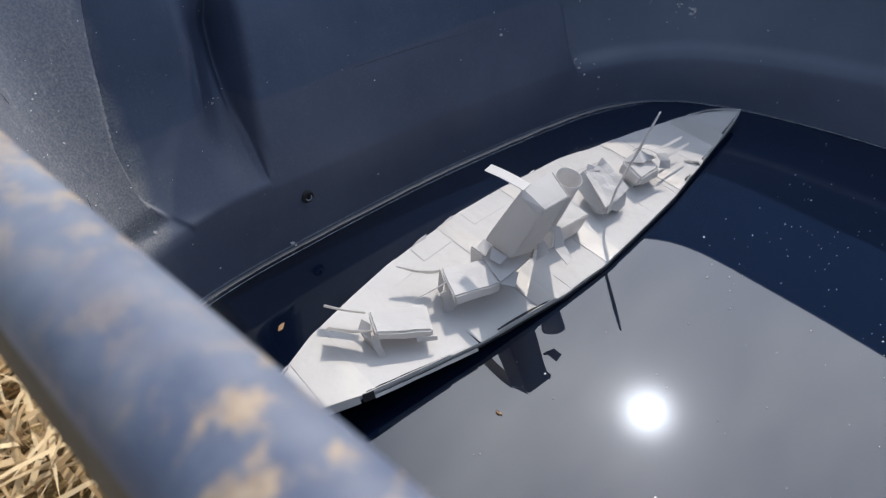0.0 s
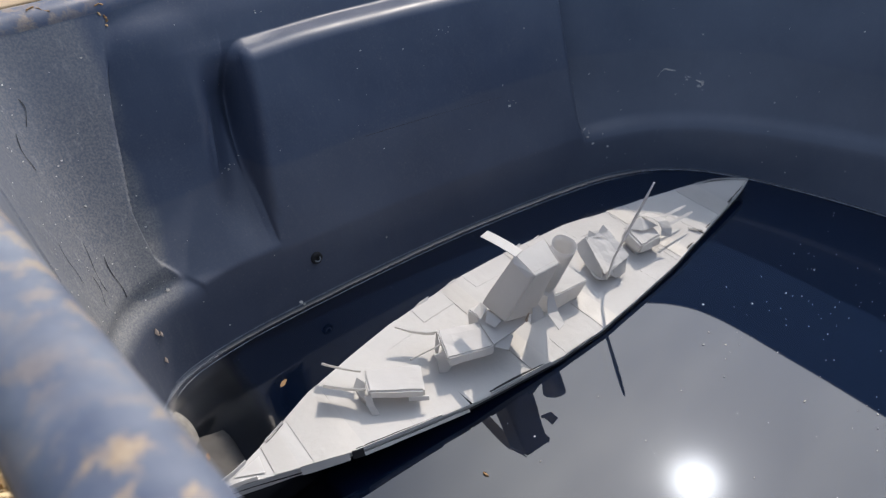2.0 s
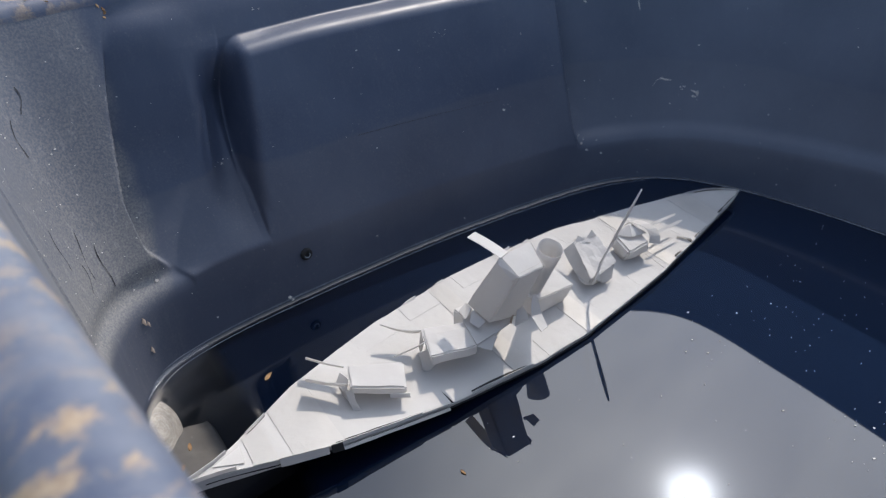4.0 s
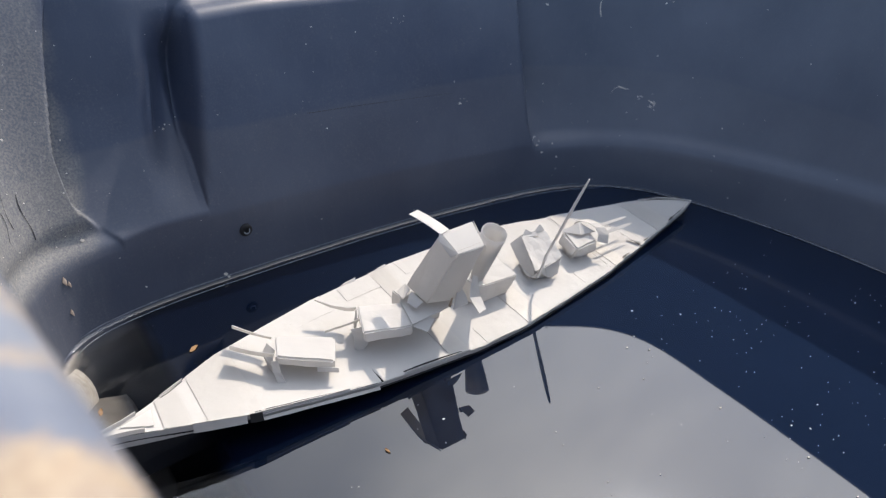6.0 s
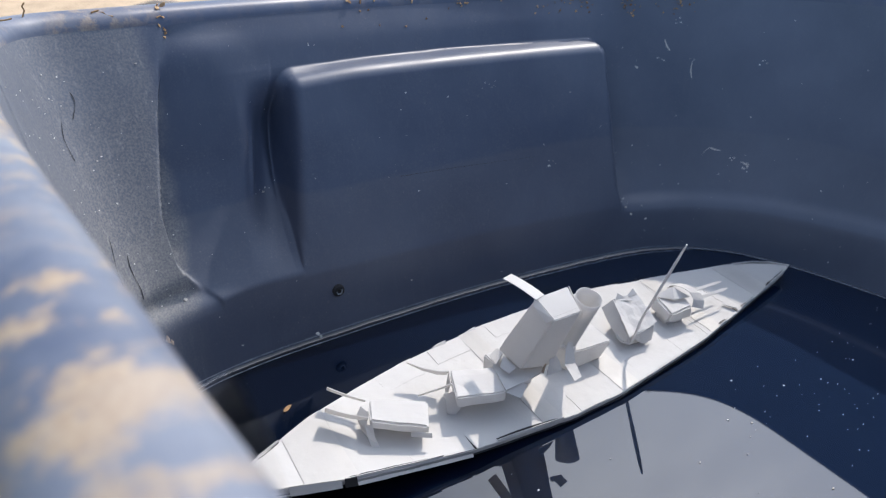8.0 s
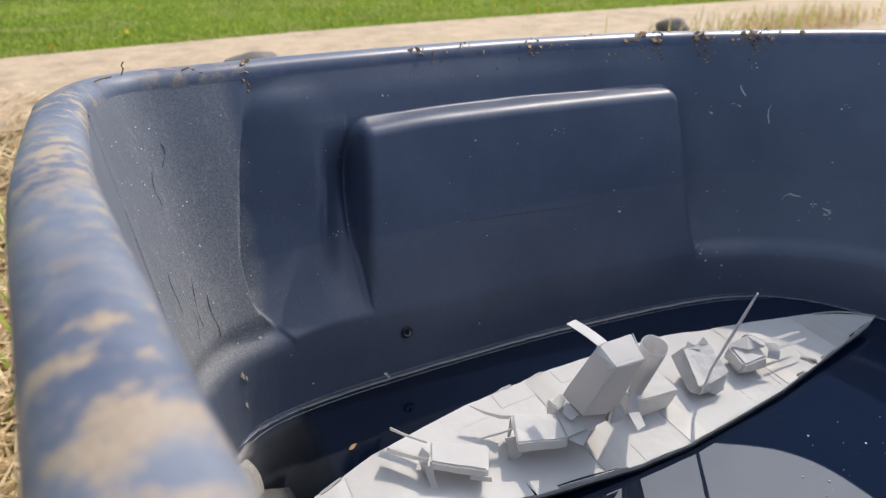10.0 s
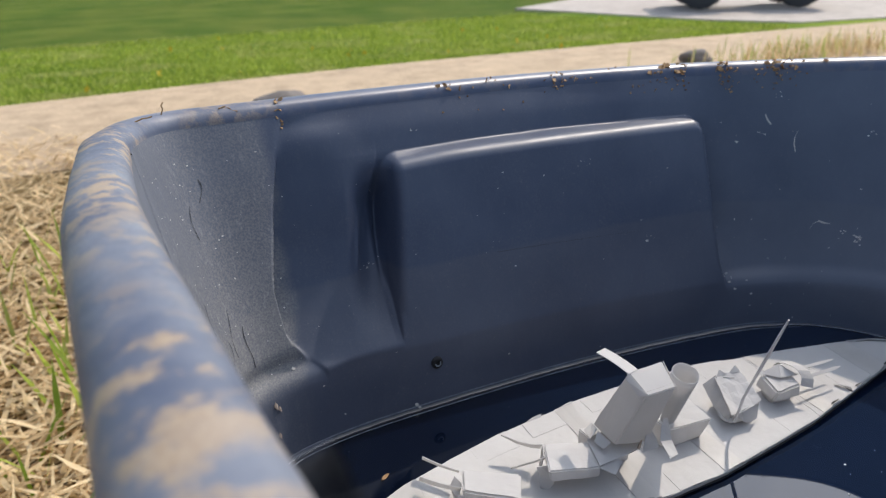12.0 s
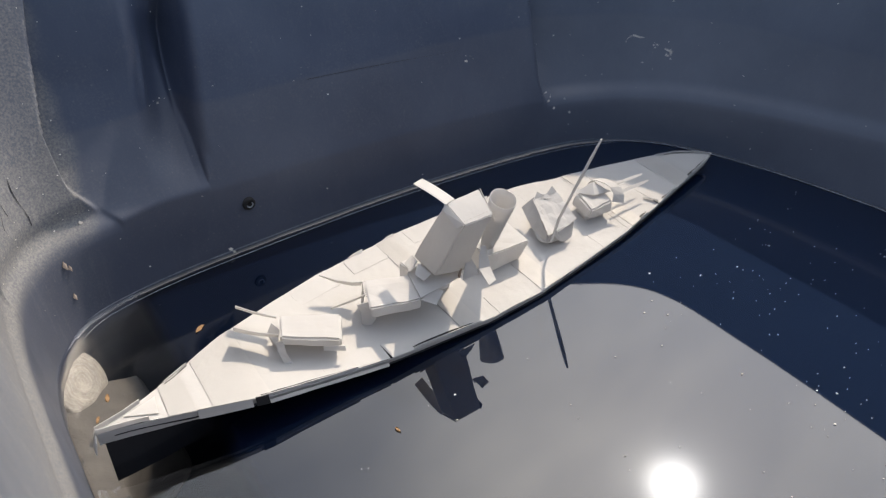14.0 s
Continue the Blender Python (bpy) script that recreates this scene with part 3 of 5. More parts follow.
def deck_plate(x0, x1, lift, skew, f0=0.0, f1=1.0):
    """One sheet of the deck, from edge to edge, a little proud of the next."""
    bm = bmesh.new()
    nx, ny = max(2, int((x1 - x0) / 0.008)), 8
    grid = []
    for i in range(nx + 1):
        row = []
        for j in range(ny + 1):
            f = f0 + (f1 - f0) * j / ny
            x = x0 + (x1 - x0) * i / nx + skew * (f - 0.5)
            x = min(0.313, max(-0.310, x))
            yf, yn = hull_y(x, FAR_Y), hull_y(x, NEAR_Y)
            y = yn + (yf - yn) * f
            wave = 0.0006 * noise.noise(Vector((x * 40, y * 40, 0.3)))
            row.append(on_deck(x, y, lift + wave))
        grid.append(row)
    up = [[bm.verts.new(p + Vector((0, 0, 0.00014))) for p in r] for r in grid]
    dn = [[bm.verts.new(p - Vector((0, 0, 0.00014))) for p in r] for r in grid]
    for i in range(nx):
        for j in range(ny):
            bm.faces.new((up[i][j], up[i + 1][j], up[i + 1][j + 1], up[i][j + 1]))
            bm.faces.new((dn[i][j], dn[i][j + 1], dn[i + 1][j + 1], dn[i + 1][j]))
    for i in range(nx):
        bm.faces.new((up[i][0], dn[i][0], dn[i + 1][0], up[i + 1][0]))
        bm.faces.new((up[i][ny], up[i + 1][ny], dn[i + 1][ny], dn[i][ny]))
    for j in range(ny):
        bm.faces.new((up[0][j], up[0][j + 1], dn[0][j + 1], dn[0][j]))
        bm.faces.new((up[nx][j], dn[nx][j], dn[nx][j + 1], up[nx][j + 1]))
    return bm


def side_strip(ys, x0, x1, h0, h1, out):
    """A card strip along one side of the hull."""
    bm = bmesh.new()
    pts = []
    n = max(2, int((x1 - x0) / 0.010))
    for i in range(n + 1):
        x = x0 + (x1 - x0) * i / n
        y = hull_y(x, ys) + out + 0.0005 * noise.noise(Vector((x * 70, out, 0)))
        z = deck_z(x, hull_y(x, ys))
        zt = z + h1 + 0.0004 * noise.noise(Vector((x * 90, 5, 0)))
        low = h0
        if h0 is None:
            low = zt - 0.0014
        elif h0 == "flange":
            low = zt - 0.0042 - 0.006 * (1 - step(-0.30, -0.20, x))
        pts.append((x, y, zt, low))
    c = [Vector((x, y, (z + b) / 2)) for x, y, z, b in pts]
    w = [Vector((0, -0.0008 if ys is NEAR_Y else 0.0008, (z - b) / 2)) for x, y, z, b in pts]
    ribbon(bm, c, w, 0.0006)
    return bm


SHEER_X = [-0.315, -0.290, -0.262, -0.230, -0.190, -0.150, -0.120, -0.080, -0.020]
SHEER_Z = [0.0175, 0.0180, 0.0165, 0.0140, 0.0098, 0.0063, 0.0043, 0.0022, 0.0]


def shift(ob, by):
    """Move a part and all that hangs on it."""
    for piece in [ob] + list(ob.children_recursive):
        for v in piece.data.vertices:
            v.co += Vector(by)


def raise_stern(ship):
    """The light stern rides clear of the water and is bent a little to one side."""
    for ob in ship.children_recursive:
        for v in ob.data.vertices:
            lift = float(np.interp(v.co.x, SHEER_X, SHEER_Z))
            v.co += Vector((-0.32, -1.05, 1.0)) * lift


def build_ship():
    ship = new("paper_battleship")
    tagged(ship, "handmade white card model battleship floating on the tank's water", "model ship")
    # hull
    for ys in (NEAR_Y, FAR_Y):
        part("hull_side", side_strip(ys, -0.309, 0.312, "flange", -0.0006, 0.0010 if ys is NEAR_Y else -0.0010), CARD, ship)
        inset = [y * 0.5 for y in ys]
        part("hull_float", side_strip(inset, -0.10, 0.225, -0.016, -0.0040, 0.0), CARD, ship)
    # near-black sheet and strip added below, to darken the hull's mirror image
    part("hull_bottom", deck_plate(-0.300, 0.304, -0.0052, 0.0), DARK_UNDER, ship, "near-black sheet under the hull, added to darken its reflection")
    part("keel", side_strip([0.5 * (a + b) for a, b in zip(NEAR_Y, FAR_Y)], -0.306, 0.300, -0.030, -0.0060, 0.0), DARK_UNDER, ship, "near-black strip along the keel line, added to darken the reflection")
    bm = bmesh.new()
    prism(bm, [(-0.3085, 0.0035, deck_z(-0.31, 0)), (-0.3110, -0.0045, deck_z(-0.31, 0) - 0.004), (-0.313, -0.0055, 0.003), (-0.312, 0.0035, 0.003)], 0.0008)
    part("stern_plate", bm, CARD, ship)
    # deck sheets and taped joints
    seams = [-0.310, -0.262, -0.205, -0.122, -0.052, 0.030, 0.100, 0.150, 0.200, 0.262, 0.313]
    for i, (a, b) in enumerate(zip(seams, seams[1:])):
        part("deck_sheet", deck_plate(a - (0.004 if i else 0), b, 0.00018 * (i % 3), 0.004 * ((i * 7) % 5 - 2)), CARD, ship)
    for a, b in ((-0.268, -0.252), (-0.243, -0.208), (-0.062, -0.044), (0.020, 0.040), (0.150, 0.166), (0.236, 0.262)):
        part("tape_strip", deck_plate(a, b, 0.00066, 0.003), TAPE, ship, "strip of paler tape across the deck")
    for a, b, f0, f1, turn in ((-0.196, -0.160, 0.70, 0.99, 0.002), (-0.150, -0.112, 0.80, 1.0, -0.004), (-0.098, -0.060, 0.83, 0.99, 0.003), (-0.030, 0.010, 0.84, 1.0, -0.003),
                               (0.046, 0.082, 0.80, 0.99, 0.004), (0.094, 0.128, 0.78, 1.0, -0.002), (0.172, 0.196, 0.55, 0.99, 0.003), (-0.026, 0.006, 0.0, 0.16, 0.004),
                               (0.046, 0.088, 0.01, 0.20, -0.004), (0.104, 0.136, 0.0, 0.18, 0.003), (-0.170, -0.136, 0.01, 0.14, 0.002), (0.206, 0.232, 0.02, 0.50, -0.003)):
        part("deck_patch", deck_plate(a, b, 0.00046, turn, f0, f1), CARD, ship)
    # gaps where the deck has come away from the sides, with a lip of card outside them
    for ys, a, b, wide in ((NEAR_Y, -0.216, -0.150, 0.0006), (NEAR_Y, -0.106, -0.046, 0.0012), (NEAR_Y, 0.164, 0.176, 0.0010), (NEAR_Y, 0.206, 0.232, 0.0009),
                           (NEAR_Y, 0.252, 0.309, 0.0010), (FAR_Y, 0.272, 0.309, 0.0007), (FAR_Y, -0.262, -0.244, 0.0005)):
        side = 1 if ys is NEAR_Y else -1
        n = max(4, int((b - a) / 0.006))
        xs = [a + (b - a) * i / n for i in range(n + 1)]
        bm = bmesh.new()
        ragged = [wide * (0.35 + 0.65 * math.sin(math.pi * min(1.0, 0.12 + i / n))) * (1 + 0.5 * noise.noise(Vector((x * 160, wide * 900, 0)))) for i, x in enumerate(xs)]
        ribbon(bm, [on_deck(x, hull_y(x, ys) + side * (0.0014 + w), 0.00075) for x, w in zip(xs, ragged)], [Vector((0, w, 0)) for w in ragged], 0.0001)
        part("edge_gap", bm, GLUE, ship, "dark gap under the deck edge")
        bm = bmesh.new()
        ribbon(bm, [on_deck(x, hull_y(x, ys) + side * 0.0006, 0.0006 + 0.0006 * noise.noise(Vector((x * 50, 2, 0)))) for x in xs], [Vector((0, 0.0003 * side, -0.0013))] * (n + 1), 0.0005)
        part("edge_lip", bm, CARD, ship)
    for a, b in ((-0.212, -0.128),):
        bm = bmesh.new()
        xs = [a + (b - a) * i / 9 for i in range(10)]
        ribbon(bm, [on_deck(x, hull_y(x, NEAR_Y) - 0.0016, -0.0034) for x in xs],
               [Vector((0, 0.0006, 0.0011)) * (1 + 0.3 * noise.noise(Vector((i * 0.7, a * 50, 0)))) for i in range(10)], 0.0005)
        part("edge_strip", bm, PAPER, ship)
    # tape folded down over the side near the stern, and a dark notch beyond it
    xs = [-0.254, -0.246, -0.238, -0.230, -0.222]
    bm = bmesh.new()
    ribbon(bm, [on_deck(x, hull_y(x, NEAR_Y) - 0.0008, -0.0022) for x in xs], [Vector((0, -0.0010, -0.0032 * k)) for k in (1.0, 1.05, 0.95, 0.9, 0.8)], 0.0004)
    part("tape_fold", bm, TAPE, ship)
    bm = bmesh.new()
    ribbon(bm, [on_deck(x, hull_y(x, NEAR_Y) - 0.0004, -0.0022) for x in (-0.220, -0.216, -0.212)], [Vector((0, -0.0004, -0.0034))] * 3, 0.0008)
    part("edge_gap", bm, GLUE, ship, "dark gap under the deck edge")
    # torn scraps lifted from the far edge beside the tower
    for x, h, w in ((-0.083, 0.0030, 0.008), (-0.046, 0.0022, 0.006), (0.036, 0.0026, 0.007), (0.062, 0.0016, 0.005)):
        y = hull_y(x, FAR_Y)
        bm = bmesh.new()
        prism(bm, [on_deck(x - w, y - 0.0010, 0.0009), on_deck(x + w * 0.8, y - 0.0014, 0.0009), on_deck(x + w, y + 0.0006, h), on_deck(x - w * 0.2, y + 0.0004, h * 0.6)], 0.0004)
        part("edge_scrap", bm, CARD, ship)
    # stern coaming
    for ys in (FAR_Y, NEAR_Y):
        bm = bmesh.new()
        xs = [-0.309, -0.300, -0.290, -0.280]
        ribbon(bm, [on_deck(x, hull_y(x, ys) * 0.9, 0.0016) for x in xs], [Vector((0, 0, 0.0018))] * 4, 0.0006)
        part("stern_coaming", bm, PAPER, ship)
    bm = bmesh.new()
    xs = [0.268, 0.285, 0.300, 0.310, 0.3145]
    ribbon(bm, [on_deck(x, hull_y(x, NEAR_Y) + 0.001, 0.0008) for x in xs], [Vector((0, 0, 0.0014))] * 5, 0.0006)
    part("bow_coaming", bm, PAPER, ship)
    bm = bmesh.new()
    xs = [0.262, 0.285, 0.300, 0.310, 0.3145]
    ribbon(bm, [on_deck(x, hull_y(x, FAR_Y) - 0.001, 0.0008) for x in xs], [Vector((0, 0, 0.0014))] * 5, 0.0006)
    part("bow_coaming", bm, PAPER, ship)
    bm = bmesh.new()
    prism(bm, [on_deck(-0.292, 0.002, 0.0011), on_deck(-0.274, -0.007, 0.0013), on_deck(-0.271, 0.007, 0.0015)], 0.0005)
    part("stern_tab", bm, PAPER, ship)
    bm = bmesh.new()
    prism(bm, [on_deck(0.190, -0.012, 0.002), on_deck(0.196, -0.024, 0.004), on_deck(0.199, -0.024, 0.0008), on_deck(0.193, -0.012, 0.0008)], 0.0006)
    part("loose_tab", bm, PAPER, ship)

    # after turret
    top = [(-0.180, 0.0065, 0.0380), (-0.190, -0.0145, 0.0370), (-0.155, -0.0365, 0.0325), (-0.1405, -0.0125, 0.0330)]
    low = [(x + 0.001, y + 0.001, z - 0.009) for x, y, z in top]
    tur = part("after_turret", paper_box(top, low, 0.0016), PAPER, ship)
    base = [(-0.174, 0.004, 0.029), (-0.178, -0.003, 0.029), (-0.149, -0.019, 0.027), (-0.1435, -0.0115, 0.027)]
    part("turret_base", paper_box(base, [(x, y, 0.009) for x, y, z in base], 0.0008), PAPER, tur)
    for root, tip, sag, wide in (((-0.1805, 0.0095, 0.0335), (-0.1996, 0.0331, 0.0365), 0.0008, 0.42), ((-0.1880, -0.0080, 0.0330), (-0.2100, 0.0150, 0.0340), 0.0012, 0.75)):
        bm = bmesh.new()
        root, tip = Vector(root), Vector(tip)
        fs = (0.0, 0.25, 0.5, 0.75, 1.0)
        ribbon(bm, [root.lerp(tip, f) - Vector((0, 0, sag * math.sin(math.pi * f))) for f in fs],
               [Vector((-0.0012, -0.0036, 0.0048)) * wide * (0.95 + 0.45 * f) for f in fs], 0.0006)
        part("gun_barrel", bm, PAPER, tur)
    bm = bmesh.new()
    ribbon(bm, [(-0.184, 0.004, 0.031), (-0.188, 0.002, 0.026), (-0.189, -0.004, 0.020), (-0.188, -0.010, 0.016)],
           [Vector((-0.001, 0.004, 0.001)), Vector((-0.002, 0.0045, 0.0)), Vector((0.0, 0.004, -0.002)), Vector((0.001, 0.002, -0.002))], 0.0006)
    part("front_flap", bm, PAPER, tur)
    bm = bmesh.new()
    ribbon(bm, [(-0.190, -0.013, 0.032), (-0.190, -0.016, 0.024), (-0.1885, -0.019, 0.017), (-0.185, -0.022, 0.0125)],
           [Vector((0.0018, -0.0020, 0.001)), Vector((0.0020, -0.0018, 0.0)), Vector((0.0024, -0.0012, 0.0)), Vector((0.0015, -0.001, 0))], 0.0006)
    part("front_flap", bm, PAPER, tur)
    bm = bmesh.new()
    prism(bm, [(-0.166, -0.0300, 0.0275), (-0.1535, -0.0385, 0.0275), (-0.1535, -0.0390, 0.0235), (-0.166, -0.0304, 0.0240)], 0.0006)
    part("side_flap", bm, PAPER, tur)

    shift(tur, (0.001, 0.0075, -0.0050))

    # second turret with the deckhouse behind it
    top = [(-0.1105, 0.0050, 0.0390), (-0.1255, -0.0265, 0.0385), (-0.0880, -0.0385, 0.0375), (-0.0775, -0.0095, 0.0385)]
    low = [(-0.1090, 0.0060, 0.0270), (-0.1225, -0.0260, 0.0272), (-0.0865, -0.0372, 0.0268), (-0.0770, -0.0085, 0.0270)]
    t2 = part("second_turret", paper_box(top, low, 0.0013, 0.0008), PAPER, ship)
    base = [(-0.107, 0.004, 0.032), (-0.112, -0.006, 0.032), (-0.083, -0.017, 0.032), (-0.078, -0.006, 0.032)]
    part("turret_base", paper_box(base, [(x, y, 0.009) for x, y, z in base], 0.0008), PAPER, t2)
    bm = bmesh.new()
    prism(bm, [(-0.0790, -0.0090, 0.0400), (-0.0885, -0.0385, 0.0388), (-0.0640, -0.0360, 0.0372), (-0.0440, -0.0330, 0.0372), (-0.0360, -0.0020, 0.0400)], 0.0006)
    part("roof_sheet", bm, PAPER, t2)
    bm = bmesh.new()
    prism(bm, [(-0.0885, -0.0388, 0.0372), (-0.0785, -0.0445, 0.0315), (-0.0655, -0.0365, 0.0335), (-0.0700, -0.0336, 0.0366)], 0.0006)
    part("side_flap", bm, PAPER, t2)
    for pts, wide in (([(-0.1120, 0.0045, 0.0360), (-0.1170, 0.0100, 0.0345), (-0.1250, 0.0190, 0.0350), (-0.1340, 0.0290, 0.0385)], (1.5, 1.2, 0.8, 0.35)),
                      ([(-0.1170, -0.0080, 0.0355), (-0.1250, -0.0070, 0.0345), (-0.1345, -0.0055, 0.0338), (-0.1440, -0.0040, 0.0330)], (1.0, 1.0, 0.9, 0.8))):
        bm = bmesh.new()
        ribbon(bm, pts, [Vector((-0.0007, -0.0021, 0.0027)) * w for w in wide], 0.0006)
        part("gun_barrel", bm, PAPER, t2)
    bm = bmesh.new()
    ribbon(bm, [(-0.1230, -0.0130, 0.0335), (-0.1205, -0.0150, 0.0270), (-0.1200, -0.0165, 0.0190), (-0.1225, -0.0155, 0.0125)],
           [Vector((-0.0040, 0.0010, 0.0)), Vector((-0.0045, 0.0016, 0.0)), Vector((-0.0050, 0.0020, 0.0)), Vector((-0.0020, 0.0015, 0.0))], 0.0006)
    part("front_flap", bm, PAPER, t2)
    bm = bmesh.new()
    prism(bm, [(-0.1105, 0.0050, 0.0380), (-0.1170, -0.0070, 0.0365), (-0.1180, -0.0040, 0.0200), (-0.1130, 0.0050, 0.0190)], 0.0006)
    part("front_flap", bm, PAPER, t2)
    shift(t2, (0.001, 0.0065, -0.0042))
    deckhouse = paper_box([(-0.074, 0.014, 0.0345), (-0.074, -0.008, 0.0340), (-0.042, -0.012, 0.0330), (-0.030, 0.014, 0.0345)],
                          [(-0.074, 0.014, 0.009), (-0.070, -0.006, 0.008), (-0.042, -0.010, 0.008), (-0.030, 0.014, 0.009)], 0.001)
    part("deckhouse", deckhouse, PAPER, ship)

    # bridge tower with its two wings
    top = [(-0.061, -0.0255, 0.103), (-0.061, -0.0475, 0.0955), (-0.0365, -0.0495, 0.0965), (-0.030, -0.0265, 0.1045)]
    low = [(-0.066, 0.006, 0.041), (-0.069, -0.025, 0.042), (-0.040, -0.028, 0.038), (-0.034, 0.004, 0.038)]
    tower = part("bridge_tower", paper_box(top, low, 0.0008, 0.0007, 5), PAPER, ship)
    bm = bmesh.new()
    ribbon(bm, [(-0.0575, -0.027, 0.1030), (-0.0575, -0.015, 0.1035), (-0.0568, -0.001, 0.1025), (-0.0560, 0.0135, 0.1005)],
           [Vector((0.0050, 0.0012, 0.0))] * 4, 0.0006)
    part("yard_arm", bm, PAPER, tower, "flat strip of card folded out from the tower top")
    bm = bmesh.new()
    ribbon(bm, [(-0.0385, -0.0440, 0.0680), (-0.0410, -0.0470, 0.0610), (-0.0430, -0.0510, 0.0540), (-0.0465, -0.0640, 0.0500)],
           [Vector((0.0012, -0.001, 0)), Vector((0.0030, -0.0015, 0)), Vector((0.0042, -0.0015, 0.0)), Vector((0.0042, 0.0008, 0))], 0.0006)
    part("yard_arm", bm, PAPER, tower, "flat strip of card bent down from the tower")
    bm = bmesh.new()
    prism(bm, [(-0.0490, -0.0340, 0.0350), (-0.0340, -0.0345, 0.0350), (-0.0352, -0.0325, 0.0420), (-0.0385, -0.0300, 0.0490), (-0.0405, -0.0292, 0.0515), (-0.0425, -0.0296, 0.0485), (-0.0465, -0.0322, 0.0420)], 0.0006)
    part("pointed_fin", bm, PAPER, tower, "pointed scrap of card at the tower foot")
    for q in ([(-0.0612, -0.0250, 0.1034), (-0.0614, -0.0475, 0.0962), (-0.0640, -0.0430, 0.0915), (-0.0646, -0.0285, 0.0985)],
              [(-0.0365, -0.0498, 0.0966), (-0.0298, -0.0270, 0.1048), (-0.0285, -0.0300, 0.0992), (-0.0345, -0.0490, 0.0925)]):
        bm = bmesh.new()
        prism(bm, q, 0.0005)
        part("lid_flap", bm, PAPER, tower)
    bm = bmesh.new()
    for i in range(8):
        x = -0.0590 + 0.0028 * i
        bmesh.ops.create_cube(bm, size=1, matrix=Matrix.Translation((x, -0.0450 - 0.0012 * i / 7, 0.0968 + 0.0002 * i)) @ Matrix.Diagonal((0.0006, 0.0002, 0.0003, 1)))
    part("perforation", bm, TORN, tower, "row of tiny dark punched slits")
    bm = bmesh.new()
    prism(bm, [(-0.0445, -0.0285, 0.046), (-0.0465, -0.0275, 0.032), (-0.0485, -0.0275, 0.034), (-0.0465, -0.0280, 0.042)], 0.0008)
    part("torn_edge", bm, TORN, tower, "brown torn edge of the card")
    for q in ([(-0.067, 0.006, 0.043), (-0.076, 0.004, 0.040), (-0.079, -0.008, 0.0402), (-0.070, -0.005, 0.0445)],
              [(-0.070, -0.006, 0.0435), (-0.078, -0.012, 0.0398), (-0.077, -0.022, 0.0395), (-0.070, -0.022, 0.0425)]):
        bm = bmesh.new()
        prism(bm, q, 0.0006)
        part("foot_flap", bm, PAPER, tower)

    # funnel on its box
    box = paper_box([(-0.012, 0.018, 0.034), (-0.010, -0.018, 0.032), (0.033, -0.021, 0.031), (0.036, 0.014, 0.034)],
                    [(-0.012, 0.020, 0.010), (-0.006, -0.014, 0.010), (0.030, -0.014, 0.010), (0.036, 0.016, 0.010)], 0.001, 0.001)
    part("funnel_box", box, PAPER, ship)
    bm = bmesh.new()
    rows = []
    for i in range(9):
        f = i / 8
        cx, cy, cz = -0.0015 + 0.0025 * f, -0.0070 - 0.0130 * f, 0.031 + 0.051 * f
        row = []
        for s in (1.0, 0.955):
            for a in range(28):
                u = a * math.pi / 14
                ca, sa = math.cos(u), math.sin(u)
                px, py = (0.0054 + 0.0052 * f) * ca * s, (0.0050 + 0.0050 * f) * sa * s
                x = cx + px * math.cos(-0.60) - py * math.sin(-0.60)
                y = cy + px * math.sin(-0.60) + py * math.cos(-0.60)
                dent = 0.0007 * noise.noise(Vector((ca * 1.5, sa * 1.5, f * 2)))
                row.append(bm.verts.new((x + dent, y + dent, cz + (0.0030 * sa - 0.0016 * ca) * f)))
        rows.append(row)
    for r, s in zip(rows, rows[1:]):
        for a in range(28):
            b = (a + 1) % 28
            bm.faces.new((r[a], r[b], s[b], s[a]))
            bm.faces.new((r[28 + b], r[28 + a], s[28 + a], s[28 + b]))
    for a in range(28):
        b = (a + 1) % 28
        bm.faces.new((rows[-1][a], rows[-1][b], rows[-1][28 + b], rows[-1][28 + a]))
    funnel = part("funnel", bm, PAPER, ship, "open rolled card funnel", True)
    bm = bmesh.new()
    prism(bm, [(-0.003, -0.009, 0.033), (0.003, -0.011, 0.033), (0.003, -0.0105, 0.041), (0.0005, -0.0095, 0.042)], 0.0008)
    part("torn_edge", bm, TORN, funnel, "brown torn card at the funnel foot")

    # mast house: a draped top sheet, a slack side flap with a curled lip, and the mast at its front corner
    sheet = [(0.079, 0.017, 0.0375), (0.0624, -0.0207, 0.0265), (0.095, -0.020, 0.0300), (0.0996, 0.010, 0.0420)]
    foot = [(0.078, 0.014, 0.010), (0.070, -0.0130, 0.010), (0.090, -0.0160, 0.010), (0.097, 0.010, 0.010)]
    inner = [Vector(p) - Vector((0, 0, 0.0012)) for p in sheet]
    house = part("mast_house", paper_box(inner, foot, 0.0010, 0.0010, 4), PAPER, ship)
    bm = bmesh.new()
    a, d, c, b = [Vector(p) for p in sheet]
    grid = []
    for i in range(9):
        f = i / 8
        row = []
        for j in range(9):
            g = j / 8
            p = a.lerp(d, f).lerp(b.lerp(c, f), g)
            # the sheet sags between its corners and is creased from the torn far edge
            p.z += 0.0022 * math.sin(math.pi * g) * (0.2 - f) + 0.0012 * noise.noise(p * 130)
            p += (p - (a + b + c + d) / 4) * 0.03
            row.append(p)
        grid.append(row)
    up = [[bm.verts.new(p + Vector((0, 0, 0.0005))) for p in r] for r in grid]
    dn = [[bm.verts.new(p) for p in r] for r in grid]
    for i in range(8):
        for j in range(8):
            bm.faces.new((up[i][j], up[i + 1][j], up[i + 1][j + 1], up[i][j + 1]))
